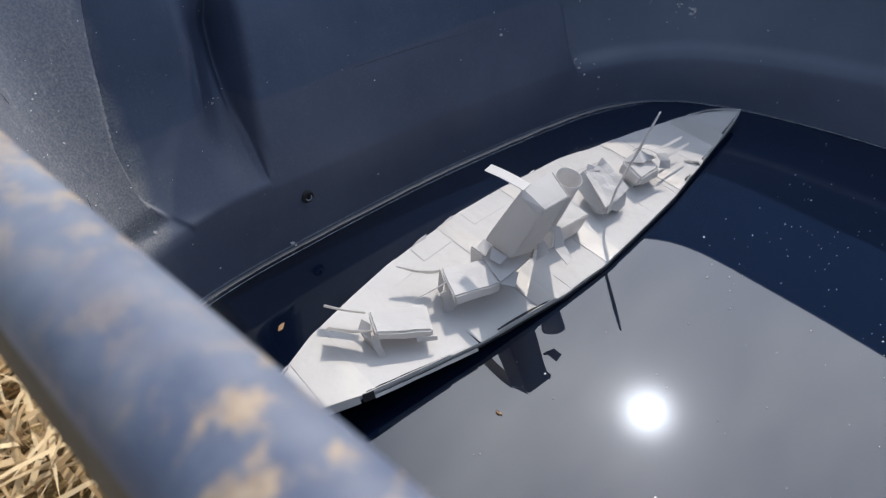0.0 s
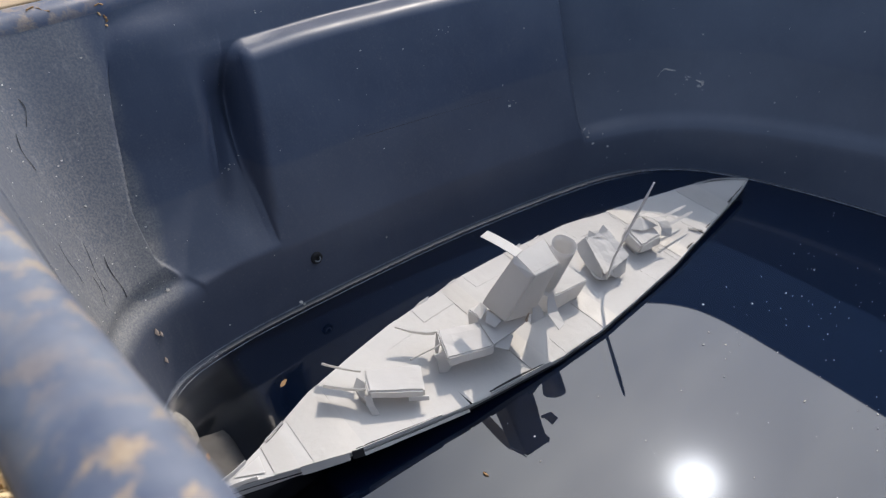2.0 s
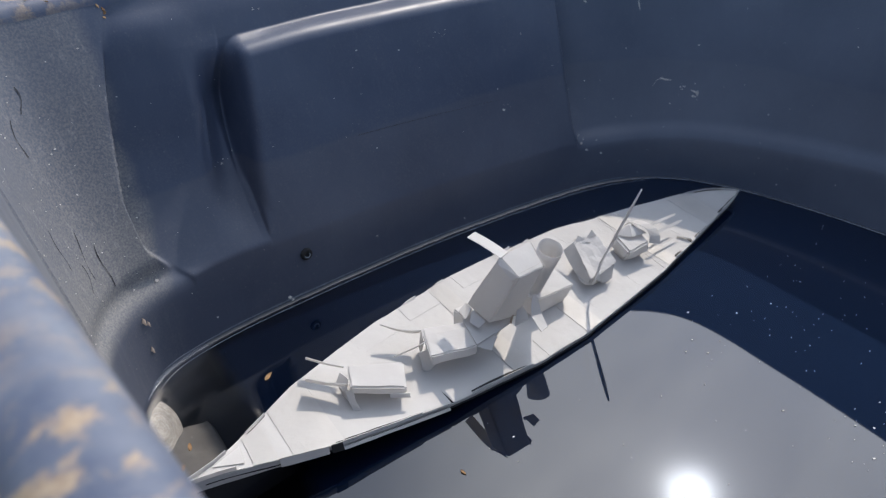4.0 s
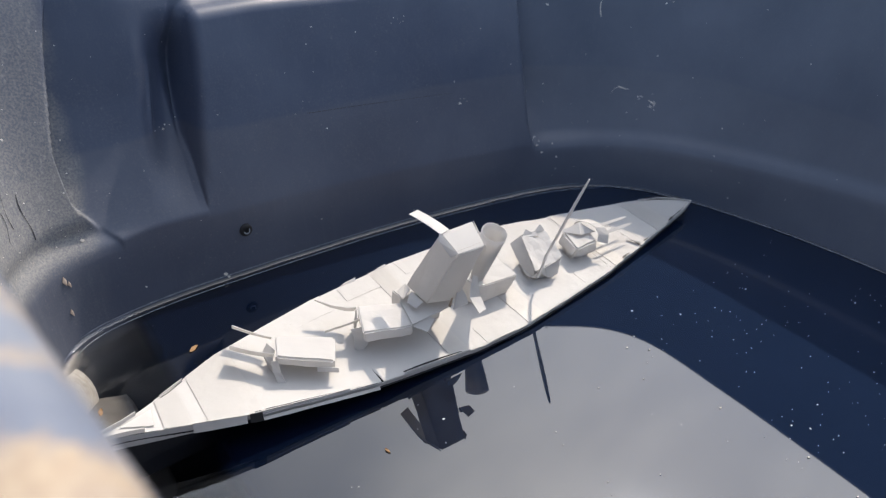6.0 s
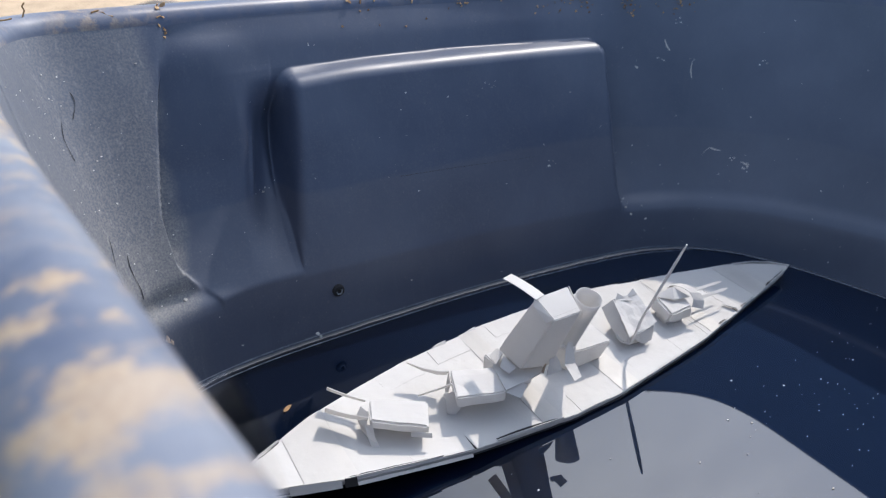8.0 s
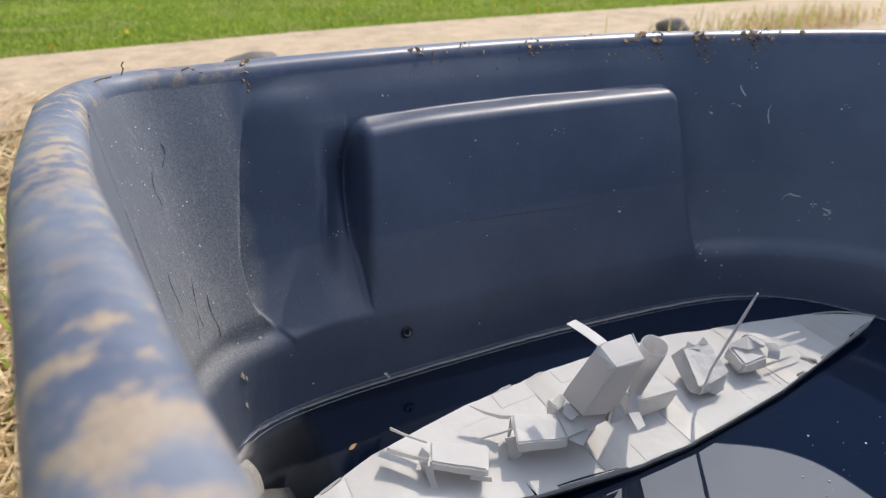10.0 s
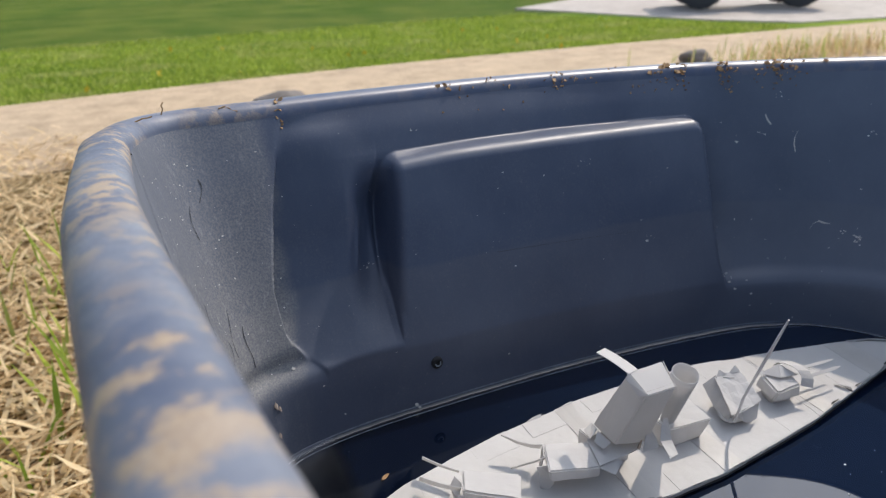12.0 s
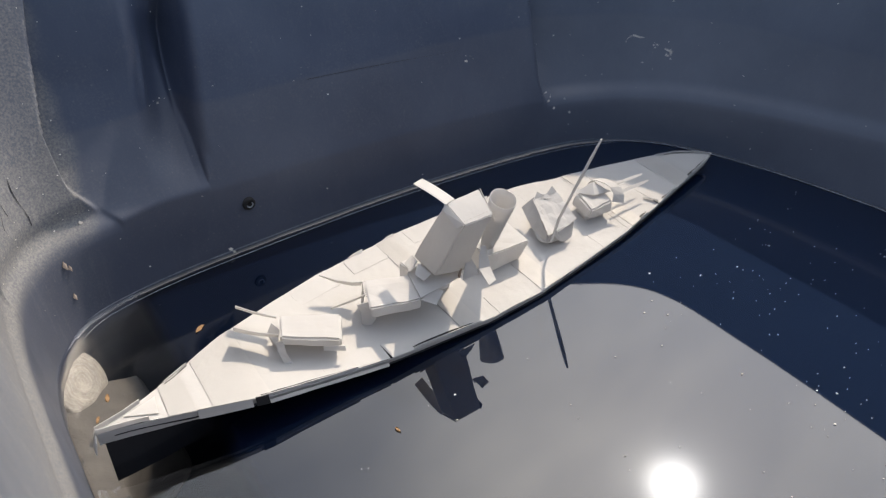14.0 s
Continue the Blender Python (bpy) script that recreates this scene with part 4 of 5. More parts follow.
            bm.faces.new((dn[i][j], dn[i][j + 1], dn[i + 1][j + 1], dn[i + 1][j]))
    loop = [(0, j) for j in range(8)] + [(i, 8) for i in range(8)] + [(8, j) for j in range(8, 0, -1)] + [(i, 0) for i in range(8, 0, -1)]
    for (i, j), (k, l) in zip(loop, loop[1:] + loop[:1]):
        bm.faces.new((up[i][j], up[k][l], dn[k][l], dn[i][j]))
    part("top_sheet", bm, PAPER, house)
    bm = bmesh.new()
    ribbon(bm, [(0.0775, 0.0215, 0.0330), (0.0745, 0.0130, 0.0290), (0.0695, 0.0010, 0.0250), (0.0650, -0.0100, 0.0225), (0.0625, -0.0190, 0.0220)],
           [Vector((0.0030, -0.0040, 0.0060)), Vector((0.0032, -0.0020, 0.0070)), Vector((0.0026, -0.0010, 0.0065)), Vector((0.0012, 0.0, 0.0052)), Vector((0.0, 0.0, 0.0045))], 0.0005)
    part("side_flap", bm, PAPER, house)
    bm = bmesh.new()
    ribbon(bm, [(0.0660, -0.0020, 0.0195), (0.0640, -0.0070, 0.0185), (0.0622, -0.0120, 0.0180), (0.0622, -0.0165, 0.0185), (0.0640, -0.0195, 0.0205), (0.0665, -0.0200, 0.0225)],
           [Vector((0.0008, 0, 0.0010)), Vector((0.0016, 0, 0.0004)), Vector((0.0020, 0.0004, -0.0004)), Vector((0.0018, 0.0008, 0.0)), Vector((0.0006, 0.0012, 0.0014)), Vector((0.0, 0.0008, 0.0020))], 0.0005)
    part("curled_lip", bm, PAPER, house)
    bm = bmesh.new()
    ribbon(bm, [(0.0690, -0.0195, 0.0225), (0.0765, -0.0205, 0.0205), (0.0850, -0.0200, 0.0200), (0.0940, -0.0195, 0.0215)],
           [Vector((-0.0040, -0.0010, 0.0040)), Vector((-0.0020, 0.0004, 0.0065)), Vector((0.0004, 0.0010, 0.0080)), Vector((0.0014, 0.0010, 0.0082))], 0.0005)
    part("front_flap", bm, PAPER, house)
    for q in ([(0.0800, 0.0165, 0.0375), (0.0880, 0.0120, 0.0405), (0.0850, 0.0190, 0.0425)],
              [(0.0890, 0.0125, 0.0405), (0.0985, 0.0080, 0.0425), (0.0975, 0.0135, 0.0465)],
              [(0.0830, 0.0125, 0.0385), (0.0900, 0.0060, 0.0400), (0.0905, 0.0118, 0.0415)]):
        bm = bmesh.new()
        prism(bm, q, 0.0005)
        part("torn_flap", bm, PAPER, house)
    shift(house, (-0.006, 0.001, 0.0))
    bm = bmesh.new()
    foot, bend, tip = Vector((0.0590, -0.0215, 0.0200)), Vector((0.0630, -0.0235, 0.0430)), Vector((0.0775, -0.0435, 0.1195))
    cs = [foot, foot.lerp(bend, 0.5), bend] + [bend.lerp(tip, f) for f in (0.2, 0.4, 0.6, 0.8, 0.94, 1.0)]
    ws = [0.0016] * 3 + [0.0017, 0.0020, 0.0022, 0.0019, 0.0012, 0.0006]
    ribbon(bm, cs, [Vector((w, 0.0003, 0.0)) for w in ws], 0.0012)
    part("mast", bm, PAPER, ship, "thin leaning strip of card as a mast")

    # fore turret
    top = [(0.1265, 0.0120, 0.0305), (0.1165, -0.0165, 0.0290), (0.1440, -0.0165, 0.0300), (0.1546, 0.0130, 0.0335)]
    low = [(0.1240, 0.0145, 0.0180), (0.1190, -0.0120, 0.0165), (0.1460, -0.0170, 0.0165), (0.1560, 0.0145, 0.0170)]
    t3 = part("fore_turret", paper_box(top, low, 0.0018, 0.0014, 4), PAPER, ship)
    base = [(0.127, 0.010, 0.018), (0.124, -0.006, 0.018), (0.143, -0.010, 0.018), (0.151, 0.011, 0.018)]
    part("turret_base", paper_box(base, [(x, y, 0.008) for x, y, z in base], 0.0008), PAPER, t3)
    bm = bmesh.new()
    prism(bm, [(0.1240, 0.0120, 0.0310), (0.1330, -0.0040, 0.0330), (0.1405, 0.0060, 0.0392)], 0.0005)
    prism(bm, [(0.1405, 0.0060, 0.0392), (0.1330, -0.0040, 0.0330), (0.1500, -0.0080, 0.0330)], 0.0005)
    part("crumpled_roof", bm, PAPER, t3)
    bm = bmesh.new()
    arc = [(0.1505, 0.0145, 0.0320), (0.1500, 0.0100, 0.0370), (0.1500, 0.0036, 0.0395), (0.1510, -0.0040, 0.0400), (0.1525, -0.0110, 0.0380), (0.1520, -0.0165, 0.0330), (0.1490, -0.0190, 0.0270)]
    ribbon(bm, arc, [Vector((0.0072 - 0.0004 * i, 0.0010 - 0.0006 * i, -0.0012)) for i in range(7)], 0.0005)
    part("gun_shield", bm, PAPER, t3, "curved band of card before the turret")
    for a, b, w in (((0.160, 0.0010, 0.0310), (0.2035, -0.0004, 0.0300), 0.0012), ((0.158, -0.0100, 0.0292), (0.2015, -0.0100, 0.0280), 0.0016)):
        bm = bmesh.new()
        a, b = Vector(a), Vector(b)
        ribbon(bm, [a.lerp(b, f) for f in (0, 0.35, 0.8, 1)], [Vector((0.0, 0.0012, 0.6 * w)) * k for k in (1, 1, 0.9, 0.4)], 0.0009)
        part("gun_barrel", bm, PAPER, t3)
    shift(t3, (-0.005, 0.0, 0.0))
    raise_stern(ship)
    ship.matrix_basis = pose(0.3520, 0.4138, 0, 0, 0, 2.60)
    return ship


ship = build_ship()

# ---- ground outside ----
GROUND = -0.362
bm = bmesh.new()
edge = 900
axis = [-edge, -200, -60] + [-20 + i for i in range(41)] + [60, 200, edge]
vs = [[bm.verts.new((x, y, GROUND + (0.02 * noise.noise(Vector((x * 0.5, y * 0.5, 0))) if max(abs(x), abs(y)) < 30 and math.hypot(x, y) > 2 else 0) - 0.012)) for y in axis] for x in axis]
for a, b in zip(vs, vs[1:]):
    for j in range(len(axis) - 1):
        bm.faces.new((a[j], b[j], b[j + 1], a[j + 1]))
ground = obj("ground", bm, TURF, smooth=True)
tagged(ground, "open green lawn with dead thatch by the tank", "ground", kind="structure")


def slab(name, outline, mat, label, thick=0.06, lift=0.004):
    bm = bmesh.new()
    a = [bm.verts.new((x, y, GROUND + lift)) for x, y in outline]
    b = [bm.verts.new((x, y, GROUND - thick)) for x, y in outline]
    bm.faces.new(a)
    for i in range(len(a)):
        bm.faces.new((a[i], b[i], b[(i + 1) % len(a)], a[(i + 1) % len(a)]))
    return tagged(obj(name, bm, mat), label, "pavement", kind="structure")


far_edge = [(-6 + i * 0.5, 4.60 + 0.62 * step(-4, 2.5, -6 + i * 0.5) - 0.12 * step(3, 8, -6 + i * 0.5)) for i in range(33)]
near_edge = [(-6 + i * 0.5, 2.95 + 0.45 * step(-3, 2.0, -6 + i * 0.5)) for i in range(33)]
slab("pavement", near_edge + far_edge[::-1], CONCRETE, "worn tan concrete path crossing the lawn")
slab("driveway", [(4.85, 9.1), (5.55, 6.35), (6.0, 5.55), (9, 4.95), (30, 4.9), (30, 22), (9.5, 22), (7.2, 10.6)], SLAB, "pale concrete driveway beyond the lawn")


def blades(name, count, place, length, width, mat, lean, seed, flat=False):
    rng = random.Random(seed)
    verts, faces = [], []
    for _ in range(count):
        spot = place(rng)
        if spot is None:
            continue
        x, y, z = spot
        a = rng.uniform(0, 2 * math.pi)
        le, wi = length * rng.uniform(0.5, 1.3), width * rng.uniform(0.6, 1.3)
        if flat:
            e = rng.uniform(-0.25, 0.45)
            d = Vector((math.cos(a) * math.cos(e), math.sin(a) * math.cos(e), math.sin(e)))
            mid = d * le * 0.5 + Vector((0, 0, rng.uniform(-0.004, 0.012)))
        else:
            t = rng.uniform(0.1, lean)
            d = Vector((math.cos(a) * math.sin(t), math.sin(a) * math.sin(t), math.cos(t)))
            mid = d * le * 0.55 + Vector((0, 0, le * 0.05))
        s = Vector((-math.sin(a), math.cos(a), 0)) * wi * 0.5
        p = Vector((x, y, z))
        k = len(verts)
        verts += [p - s, p + s, p + mid + s * 0.8, p + mid - s * 0.8, p + d * le]
        faces += [(k, k + 1, k + 2, k + 3), (k + 3, k + 2, k + 4)]
    me = bpy.data.meshes.new(name)
    me.from_pydata([tuple(v) for v in verts], [], faces)
    me.materials.append(mat)
    return new(name, me)


def in_straw(rng):
    x, y = rng.uniform(-1.5, 0.10), rng.uniform(0.1, 4.1)
    edge = -0.95 + 0.35 * noise.noise(Vector((0.0, y * 2.2, 4.0)))
    if x < edge - 0.3 * rng.random() ** 2 or y < 0.45 + 0.3 * noise.noise(Vector((x * 3, 0.0, 9.0))) - 0.3 * rng.random() ** 2:
        return None
    if x > 0.04 - 0.12 * max(0.0, y - 1.2) + 0.1 * rng.random() or (y < 0.75 and x > -0.09) or rng.random() > max(1.6 - 0.42 * y, 0.28 * (1 - step(3.2, 4.1, y))):
        return None
    return (x, y, GROUND + rng.uniform(-0.005, 0.055) * (1.0 if y < 2.6 else 0.5))


def in_thatch(rng):
    """Thin loose straw over the trodden ground round the tank."""
    x, y = rng.gauss(0.3, 1.6), rng.gauss(0.6, 1.5)
    if -0.06 < x < 0.86 and -0.72 < y < 0.76 or y > 3.1:
        return None
    return (x, y, GROUND - 0.01 + rng.uniform(0.0, 0.012))


def in_straw_far(rng):
    x = rng.gauss(4.35, 0.42)
    y = rng.gauss(3.80, 0.10)
    return (x, y, GROUND + rng.uniform(0, 0.05))


def in_lawn(rng):
    u = rng.random()
    y = 4.60 + 3.7 * u ** 1.4
    x = rng.uniform(-0.55 * y, 1.05 * y)
    if x > 4.6 and y < 12 and x > 4.2 + (9 - y) * 0.42:
        return None
    if y < 4.60 + 0.62 * step(-4, 2.5, x) - 0.12 * step(3, 8, x) + 0.03 * rng.random():
        return None
    return (x, y, GROUND - 0.008)


tagged(blades("dry_straw", 26000, in_straw, 0.115, 0.0088, STRAW, 1.2, 4, True), "matted dry golden straw beside the tank", "straw", kind="stuff")
tagged(blades("dry_straw", 620, in_straw_far, 0.125, 0.007, STRAW, 1.25, 5), "loose tuft of dry pale straw behind the tank", "straw", kind="stuff")
tagged(blades("dry_straw", 9000, in_thatch, 0.09, 0.006, STRAW, 1.2, 15, True), "thin loose straw over the trodden ground round the tank", "straw", kind="stuff")
tagged(blades("green_weeds", 120, lambda r: (r.gauss(-0.24, 0.10), r.uniform(0.75, 2.2), GROUND + 0.02), 0.15, 0.010, BLADE, 0.8, 6), "green grass shoots growing through the straw", "weeds", kind="stuff")
tagged(blades("green_weeds", 160, lambda r: (r.gauss(4.1, 0.55), r.gauss(3.80, 0.12), GROUND), 0.17, 0.007, BLADE, 0.6, 7), "green shoots behind the tank", "weeds", kind="stuff")
tagged(blades("lawn_grass", 90000, in_lawn, 0.030, 0.011, BLADE, 1.2, 8), "short bright green lawn grass", "grass", kind="stuff")
tagged(blades("dandelions", 70, in_lawn, 0.05, 0.035, DANDELION, 0.5, 9), "scattered yellow dandelions in the lawn", "flowers", kind="stuff")


def stone(name, at, size, mat, label, seed):
    bm = bmesh.new()
    bmesh.ops.create_icosphere(bm, subdivisions=3, radius=1)
    for v in bm.verts:
        d = v.co.copy()
        v.co = Vector((d.x * size[0], d.y * size[1], d.z * size[2])) * (1 + 0.35 * noise.noise(d * 1.3 + Vector((seed, 0, 0))))
    ob = obj(name, bm, mat, smooth=True)
    ob.matrix_basis = pose(at[0], at[1], at[2], 0, 0, seed * 40)
    return tagged(ob, label, "stone")


stone("stone", (0.80, 4.22, GROUND + 0.0), (0.17, 0.12, 0.05), STONE, "dark brown stone lying on the path", 1)
stone("stone", (3.50, 4.05, GROUND + 0.03), (0.12, 0.10, 0.065), STONE, "blue-grey stone lying in the straw", 2)


# ---- the parked quad bike ----
def wheel_mesh(r, w):
    bm = bmesh.new()
    prof = [(r * 0.52, -w * 0.46), (r * 0.80, -w * 0.50), (r * 0.95, -w * 0.44), (r, -w * 0.28), (r, w * 0.28), (r * 0.95, w * 0.44), (r * 0.80, w * 0.50), (r * 0.52, w * 0.46)]
    n = 36
    rows = []
    for i in range(n):
        a = 2 * math.pi * i / n
        lug = 1.035 if i % 2 else 1.0
        rows.append([bm.verts.new((math.cos(a) * q * (lug if q > r * 0.9 else 1), s, math.sin(a) * q * (lug if q > r * 0.9 else 1))) for q, s in prof])
    for i in range(n):
        a, b = rows[i], rows[(i + 1) % n]
        for j in range(len(prof) - 1):
            bm.faces.new((a[j], b[j], b[j + 1], a[j + 1]))
    return bm


def rim_mesh(r, w):
    bm = bmesh.new()
    prof = [(0.02, -w * 0.30), (r * 0.16, -w * 0.32), (r * 0.2, -w * 0.18), (r * 0.42, -w * 0.14), (r * 0.50, -w * 0.40), (r * 0.54, -w * 0.44), (r * 0.53, w * 0.4), (0.02, w * 0.4)]
    n = 30
    rows = [[bm.verts.new((math.cos(2 * math.pi * i / n) * q, s, math.sin(2 * math.pi * i / n) * q)) for q, s in prof] for i in range(n)]
    for i in range(n):
        a, b = rows[i], rows[(i + 1) % n]
        for j in range(len(prof) - 1):
            bm.faces.new((a[j], b[j], b[j + 1], a[j + 1]))
    return bm


def build_quad():
    q = new("quad_bike")
    tagged(q, "dark quad bike with knobbly tyres parked on the driveway", "quad bike")
    for x, y in ((-0.53, -0.36), (0.53, -0.36), (-0.53, 0.40), (0.53, 0.40)):
        wheel = part("wheel", rim_mesh(0.27, 0.2), ALLOY, q, "dull alloy wheel", True)
        wheel.matrix_basis = pose(x, y, 0.275)
        part("tyre", wheel_mesh(0.27, 0.2), RUBBER, wheel, "black knobbly tyre")
    bm = bmesh.new()
    bmesh.ops.create_cube(bm, size=1, matrix=Matrix.Translation((0, 0, 0.47)) @ Matrix.Diagonal((1.1, 0.34, 0.26, 1)))
    bmesh.ops.bevel(bm, geom=bm.edges[:], offset=0.05, segments=2, affect="EDGES")
    part("body", bm, VEHICLE, q)
    for x in (-0.53, 0.53):
        bm = bmesh.new()
        ribbon(bm, [(x - 0.36, 0, 0.50), (x - 0.24, 0, 0.64), (x, 0, 0.69), (x + 0.24, 0, 0.64), (x + 0.36, 0, 0.50)], [Vector((0, 0.52, 0))] * 5, 0.02)
        part("mudguard", bm, VEHICLE, q)
        bm = bmesh.new()
        bmesh.ops.create_cube(bm, size=1, matrix=Matrix.Translation((x, 0, 0.275)) @ Matrix.Diagonal((0.06, 0.74, 0.06, 1)))
        part("axle", bm, VEHICLE, q)
    bm = bmesh.new()
    bmesh.ops.create_cube(bm, size=1, matrix=Matrix.Translation((0.18, 0, 0.74)) @ Matrix.Diagonal((0.62, 0.28, 0.14, 1)))
    bmesh.ops.bevel(bm, geom=bm.edges[:], offset=0.04, segments=2, affect="EDGES")
    part("seat", bm, VEHICLE, q)
    bm = bmesh.new()
    ribbon(bm, [(-0.30, -0.36, 0.98), (-0.34, -0.15, 0.95), (-0.34, 0.15, 0.95), (-0.30, 0.36, 0.98)], [Vector((0.015, 0, 0))] * 4, 0.03)
    part("handlebar", bm, VEHICLE, q)
    bm = bmesh.new()
    for y in (-0.34, 0.34):
        ribbon(bm, [(-0.30, y * 0.9, 0.30), (0, y, 0.29), (0.30, y * 0.9, 0.30)], [Vector((0, 0.07, 0))] * 3, 0.03)
    part("footboards", bm, VEHICLE, q)
    q.matrix_basis = pose(6.85, 7.25, GROUND + 0.02, 0, 0, -31)
    return q


build_quad()
bm = bmesh.new()
bmesh.ops.create_cube(bm, size=1, matrix=Matrix.Diagonal((1.1, 0.5, 0.5, 1)))
bmesh.ops.bevel(bm, geom=bm.edges[:], offset=0.06, segments=2, affect="EDGES")
box = obj("storage_box", bm, TEAL)
box.matrix_basis = pose(4.55, 13.6, GROUND + 0.24, 0, 0, -20)
tagged(box, "dark teal plastic box standing on the far lawn", "box")


# ---- small things on walls, rim and water ----
def flake(verts, faces, centre, u, v, size, rng, lift):
    """One irregular flat chip with a little thickness."""
    n = u.cross(v).normalized()
    k = len(verts)
    m = rng.randint(4, 6)
    a0 = rng.uniform(0, 6.28)
    ring = []
    for i in range(m):
        a = a0 + 6.283 * i / m
        r = size * rng.uniform(0.55, 1.15)
        ring.append(centre + u * math.cos(a) * r + v * math.sin(a) * r * rng.uniform(0.45, 1.0))
    verts += [p + n * lift for p in ring] + [p - n * lift for p in ring]
    faces.append(tuple(range(k, k + m)))
    faces.append(tuple(range(k + 2 * m - 1, k + m - 1, -1)))
    for i in range(m):
        j = (i + 1) % m
        faces.append((k + i, k + m + i, k + m + j, k + j))


def from_lists(name, verts, faces, mat, label, category, kind=""):
    me = bpy.data.meshes.new(name)
    me.from_pydata([tuple(p) for p in verts], [], faces)
    me.materials.append(mat)
    return tagged(new(name, me), label, category, kind=kind)


def wall_frame(t, z):
    p = wall_at(t, z)
    along = (wall_at(t + 0.02, z) - wall_at(t - 0.02, z)).normalized()
    up = (wall_at(t, z + 0.004) - wall_at(t, z - 0.004)).normalized()
    n = along.cross(up).normalized()
    if n.dot(far_out(t)) > 0:
        n = -n
    return p + n * 0.0004, along, up


rng = random.Random(21)
verts, faces = [], []
for _ in range(110):
    t, z = rng.uniform(4.2, 15.5), rng.uniform(0.012, 0.255)
    p, a, u = wall_frame(t, z)
    flake(verts, faces, p, a, u, rng.choice((0.0004, 0.0005, 0.0007, 0.0010)), rng, 0.0002)
for _ in range(60):
    t, z = rng.gauss(5.6, 0.75), rng.uniform(0.07, 0.25)
    p, a, u = wall_frame(max(4.0, t), z)
    flake(verts, faces, p, a, u, rng.choice((0.0004, 0.0005, 0.0008)), rng, 0.0002)
# splashes that can be told apart
for x, z, size in ((0.551, 0.060, 0.0022), (0.556, 0.052, 0.0014), (0.457, 0.115, 0.0018), (0.175, 0.128, 0.0016), (0.190, 0.006, 0.0022),
                   (0.193, 0.003, 0.0014), (0.090, 0.070, 0.0022), (0.575, 0.045, 0.0018), (0.31, 0.20, 0.0014), (0.60, 0.20, 0.0018)):
    p, a, u = wall_frame(find_t(x), z)
    flake(verts, faces, p, a, u, size, rng, 0.0004)
for t, z, size, n in ((12.2, 0.106, 0.0016, 7), (12.40, 0.099, 0.0022, 8), (10.18, 0.066, 0.0018, 5), (11.22, 0.208, 0.0018, 4), (12.66, 0.207, 0.0018, 4),
                      (11.5, 0.246, 0.0016, 5), (8.30, 0.244, 0.0014, 3), (7.88, 0.132, 0.0016, 4), (9.57, 0.119, 0.0014, 3), (9.25, 0.20, 0.0010, 6)):
    for _ in range(n):
        p, a, u = wall_frame(t + rng.gauss(0, 0.035), z + rng.gauss(0, 0.0022))
        flake(verts, faces, p, a, u, size * rng.uniform(0.25, 0.7), rng, 0.0003)
from_lists("dried_flecks", verts, faces, FLECK, "pale dried flecks and splashes stuck to the tank wall", "flecks", "stuff")

# pale curved scrapes on the wall
for line in (((11.70, 0.108), (11.76, 0.113), (11.85, 0.116), (11.94, 0.114), (12.02, 0.1135)), ((11.71, 0.209), (11.66, 0.203), (11.64, 0.196), (11.645, 0.188)),
             ((12.34, 0.103), (12.42, 0.101), (12.45, 0.098), (12.40, 0.096), (12.34, 0.0965)), ((11.3, 0.228), (11.32, 0.222), (11.36, 0.217))):
    bm = bmesh.new()
    ps = [wall_frame(t, z) for t, z in line]
    ribbon(bm, [p for p, a, u in ps], [(a + u) * 0.0005 * (0.5 + math.sin(math.pi * (i + 0.5) / len(ps))) for i, (p, a, u) in enumerate(ps)], 0.0001)
    tagged(obj("scrape", bm, FLECK), "pale curved scrape on the tank's black wall", "scrape", group="scrapes on the wall")

# a shallow dark moulding line across the panel
bm = bmesh.new()
ps = [wall_frame(8.62 + 0.88 * i / 24, 0.129 - 0.003 * i / 24) for i in range(25)]
ribbon(bm, [p for p, a, u in ps], [u * 0.00020 * (1.1 - i / 30) for i, (p, a, u) in enumerate(ps)], 0.0001)
tagged(obj("moulding_line", bm, SCUFF), "thin dark moulding line across the raised panel", "moulding line")

# dark drips and scuffs in the corner
bm = bmesh.new()
for t, z0, z1, w in ((6.0, 0.085, 0.118, 0.0006), (5.75, 0.10, 0.135, 0.0004), (5.55, 0.095, 0.115, 0.0004), (5.9, 0.19, 0.215, 0.0005),
                     (6.25, 0.215, 0.232, 0.0006), (5.3, 0.12, 0.15, 0.0004)):
    ps = [wall_frame(t + 0.04 * math.sin(i * 0.9 + t * 9) - 0.02 * i, z1 + (z0 - z1) * i / 5) for i in range(6)]
    ribbon(bm, [p for p, a, u in ps], [a * w * (0.45 + 0.3 * math.sin(i * 1.7 + t)) for i, (p, a, u) in enumerate(ps)], 0.0001)
tagged(obj("drip_marks", bm, SCUFF), "thin dark drips and scuff lines on the tank corner", "drip marks", kind="stuff")

# chipped skin hanging by the water in the corner
bm = bmesh.new()
for t, z, s in ((6.05, 0.050, 0.0022), (6.12, 0.046, 0.0016), (6.0, 0.024, 0.0018)):
    p, a, u = wall_frame(t, z)
    n = a.cross(u)
    prism(bm, [p - a * s, p + u * s * 1.6, p + a * s * 0.8, p - u * s * 1.8 + n * 0.0012], 0.0005)
tagged(obj("peeling_chips", bm, TORN), "brown peeling chips stuck above the water line", "chips", kind="stuff")


def rim_point(t, out=0.008):
    low, top = spline(LOW, t), spline(TOP, t)
    o = (top - low).normalized()
    q = top + o * out
    return Vector((q.x, q.y, RIM_Z + tilt(q.x, q.y) + (0.0108 if out > 0.004 else 0.004))), Vector((o.x, o.y, 0))


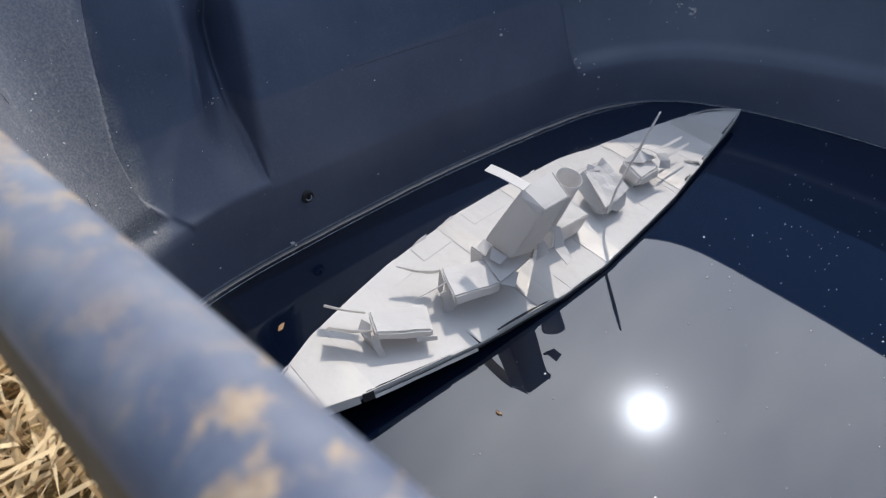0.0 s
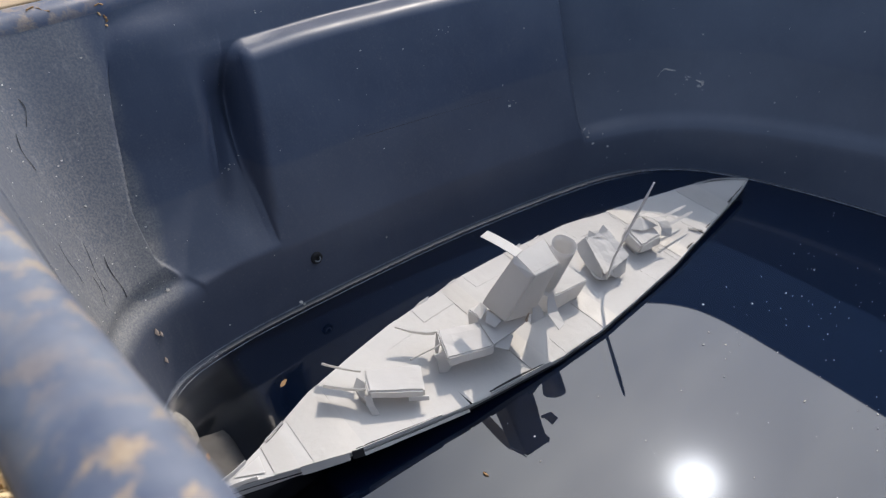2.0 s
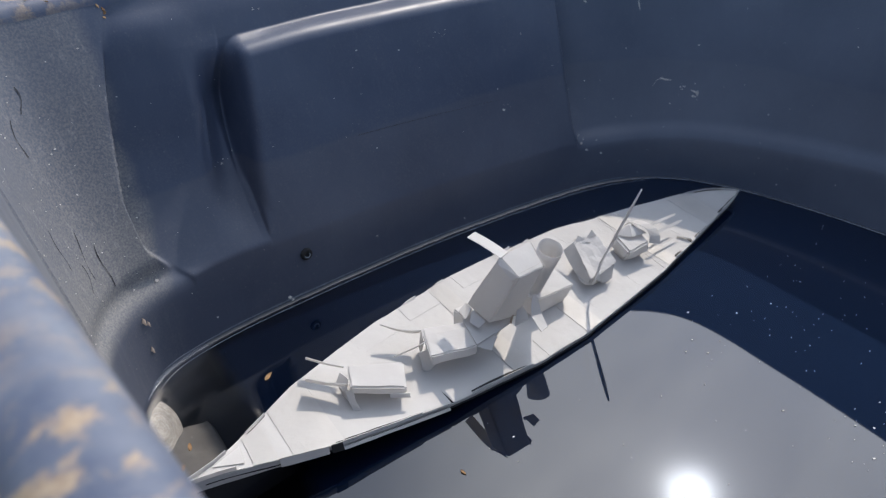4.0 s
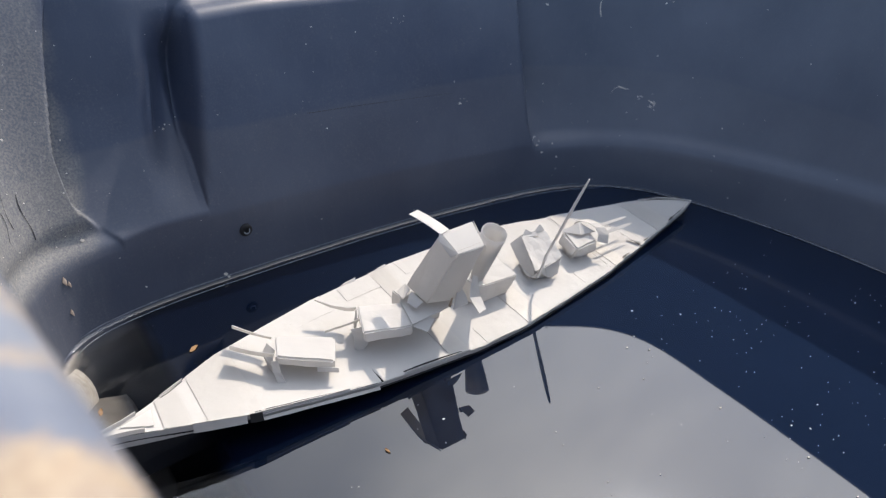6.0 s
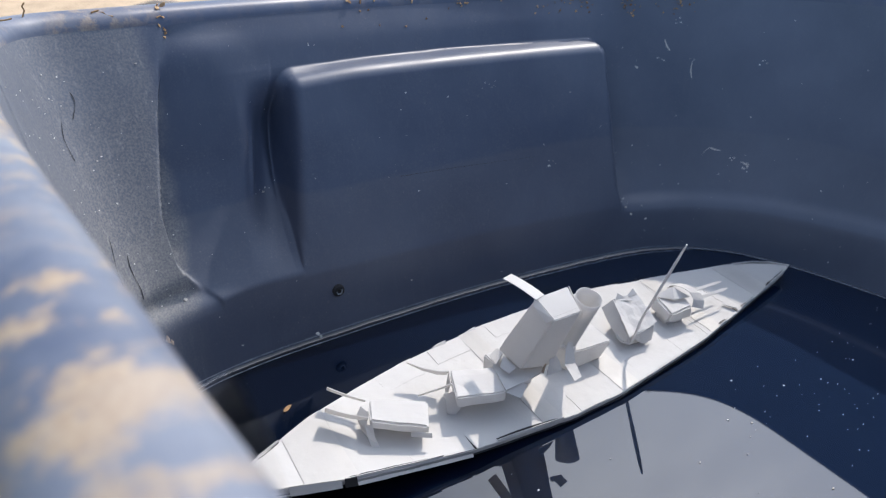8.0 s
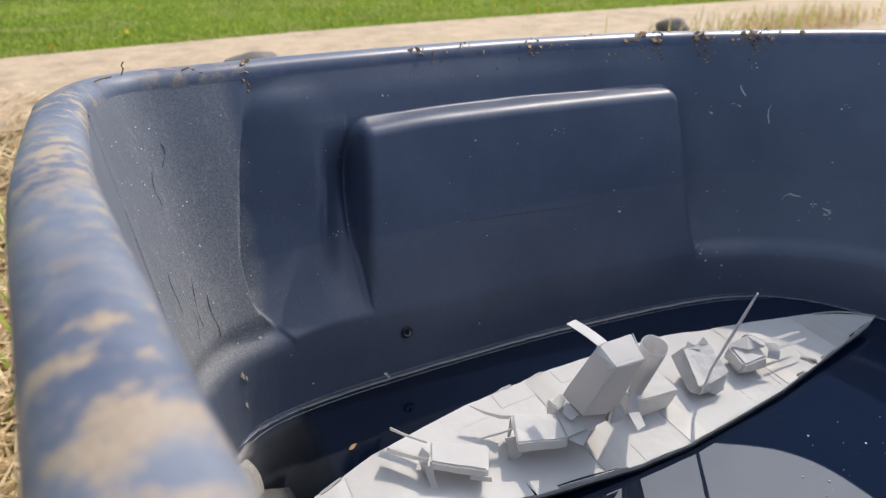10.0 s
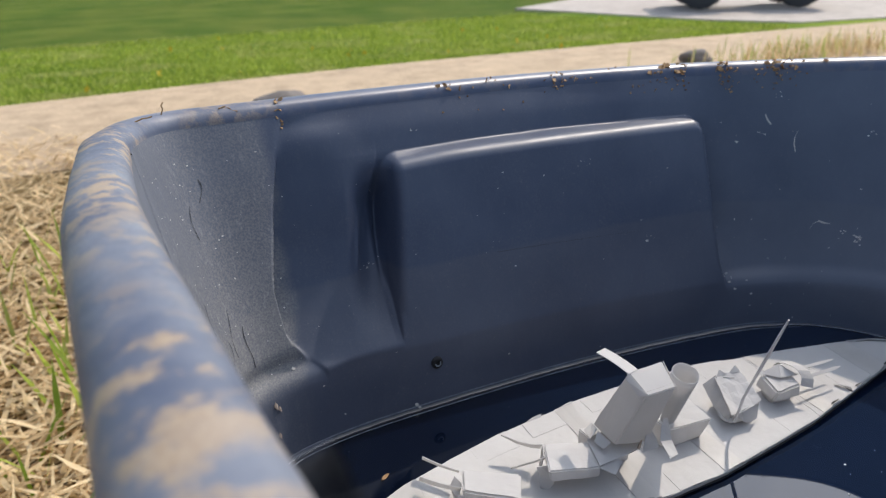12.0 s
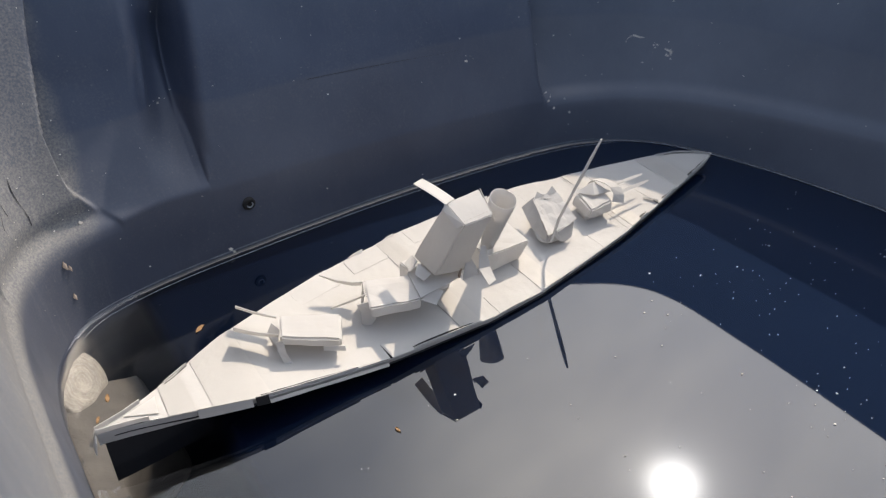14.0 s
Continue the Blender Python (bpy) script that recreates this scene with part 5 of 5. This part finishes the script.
def rim_t(x):
    return min((i / 100 for i in range(560, 1400)), key=lambda s: abs(spline(TOP, s).x - x))


def leaf_clump(name, x, count, spread, label, seed):
    rng = random.Random(seed)
    verts, faces = [], []
    t = rim_t(x)
    for _ in range(count):
        s = t + rng.gauss(0, spread * 4.5)
        f = rng.random()
        if f < 0.72:
            p, o = rim_point(s, rng.uniform(0.0, 0.006))
            p = p + Vector((0, 0, rng.uniform(-0.001, 0.003)))
        else:
            p = wall_frame(s, RIM_Z - 0.018 * rng.random() ** 1.8)[0]
        u = Vector((rng.uniform(-1, 1), rng.uniform(-1, 1), rng.uniform(-0.8, 0.8))).normalized()
        v = u.orthogonal().normalized()
        flake(verts, faces, p, u, v, rng.uniform(0.0010, 0.0020) * (2.4 if f < 0.3 else 1.0), rng, 0.0003)
    return from_lists(name, verts, faces, DEBRIS, label, "leaf debris", "stuff")


for i, (x, n, s) in enumerate(((0.403, 26, 0.010), (0.520, 22, 0.012), (0.545, 40, 0.020), (0.590, 60, 0.020), (0.640, 70, 0.040), (0.28, 10, 0.01), (0.33, 14, 0.02), (0.11, 12, 0.008), (0.47, 20, 0.04))):
    leaf_clump("dried_leaf_clump", x, n, s, "crumbled brown dried leaves caught on the tank rim", 30 + i)


def twig(x, vec, label):
    p, o = rim_point(rim_t(x), 0.010)
    bm = bmesh.new()
    v = Vector(vec)
    cs = [p, p + v * 0.4 + Vector((0.001, 0, 0.001)), p + v * 0.75 - Vector((0.001, 0, 0)), p + v]
    for w in (Vector((0.0005, 0, 0)), Vector((0, 0.0005, 0))):
        ribbon(bm, cs, [w] * 4, 0.0009)
    return tagged(obj("twig", bm, DEBRIS), label, "twig")


twig(0.020, (0.003, 0.0, 0.010), "tiny brown twig standing up on the tank rim")
twig(0.066, (0.012, -0.004, -0.003), "tiny brown twig lying over the tank rim")
twig(0.070, (-0.006, -0.006, 0.001), "tiny brown twig lying over the tank rim")
twig(-0.004, (0.012, 0.004, 0.002), "tiny brown twig lying along the tank rim")

# thin pale ribbons along the water line
for lift, gap, t0, t1, w in ((0.0042, 0.0, 6.0, 10.9, 0.0004), (0.0006, 0.0062, 5.7, 11.2, 0.0004), (0.0010, 0.0022, 11.0, 16.0, 0.0009)):
    bm = bmesh.new()
    cs, ws = [], []
    for i in range(100):
        t = t0 + (t1 - t0) * i / 99
        low = spline(LOW, t)
        q, a, u = wall_frame(t, lift - tilt(low.x, low.y))
        q = q - far_out(t) * gap
        cs.append(Vector((q.x, q.y, lift)))
        taper = min(1.0, 0.15 + i / 8, 0.15 + (99 - i) / 8) * (0.75 + 0.5 * noise.noise(Vector((t * 7, gap, 0))))
        ws.append((u if gap == 0 else far_out(t)) * w * taper)
    ribbon(bm, cs, ws, 0.0002)
    tagged(obj("waterline_film", bm, PALE_LINE), "thin pale line along the water's edge", "film line")

# specks on the water
verts, faces = [], []
rng = random.Random(77)
for i in range(330):
    x, y = rng.uniform(0.10, 0.74), rng.uniform(-0.25, 0.50)
    if i % 3:
        x, y = rng.gauss(0.55, 0.11), rng.gauss(0.20, 0.13)
    q = Vector((x - 0.3520, y - 0.4138))
    if x > 0.70 or (abs(q.x) < 0.33 and -0.075 < q.y < 0.085):
        continue
    flake(verts, faces, Vector((x, y, 0.0004)), Vector((1, 0, 0)), Vector((0, 1, 0)), rng.choice((0.0003, 0.0003, 0.0004, 0.0005, 0.0006, 0.0011)), rng, 0.0002)
from_lists("floating_specks", verts, faces, FLECK, "tiny white specks of fluff floating on the water", "specks", "stuff")


def leaf_bit(x, y, size, turn, mat, label):
    bm = bmesh.new()
    pts = [(-1, 0), (-0.6, 0.32), (0.1, 0.42), (0.7, 0.25), (1.1, 0.0), (0.6, -0.22), (-0.2, -0.34), (-0.7, -0.2)]
    prism(bm, [(a * size, b * size, 0.0006 * math.sin(a * 3)) for a, b in pts], 0.0005)
    ob = obj("floating_leaf", bm, mat)
    ob.matrix_basis = pose(x, y, 0.0007, 3, 4, turn)
    return tagged(ob, label, "leaf")


leaf_bit(0.0547, 0.4414, 0.0040, 75, DEBRIS, "small tan leaf scrap floating on the water")
leaf_bit(0.132, 0.476, 0.0050, 35, DEBRIS, "small curled tan leaf floating on the water")
leaf_bit(0.044, 0.425, 0.0030, 60, DEBRIS, "small tan leaf scrap floating on the water")
leaf_bit(0.202, 0.307, 0.0026, 100, DEBRIS, "small tan leaf scrap floating on the water")
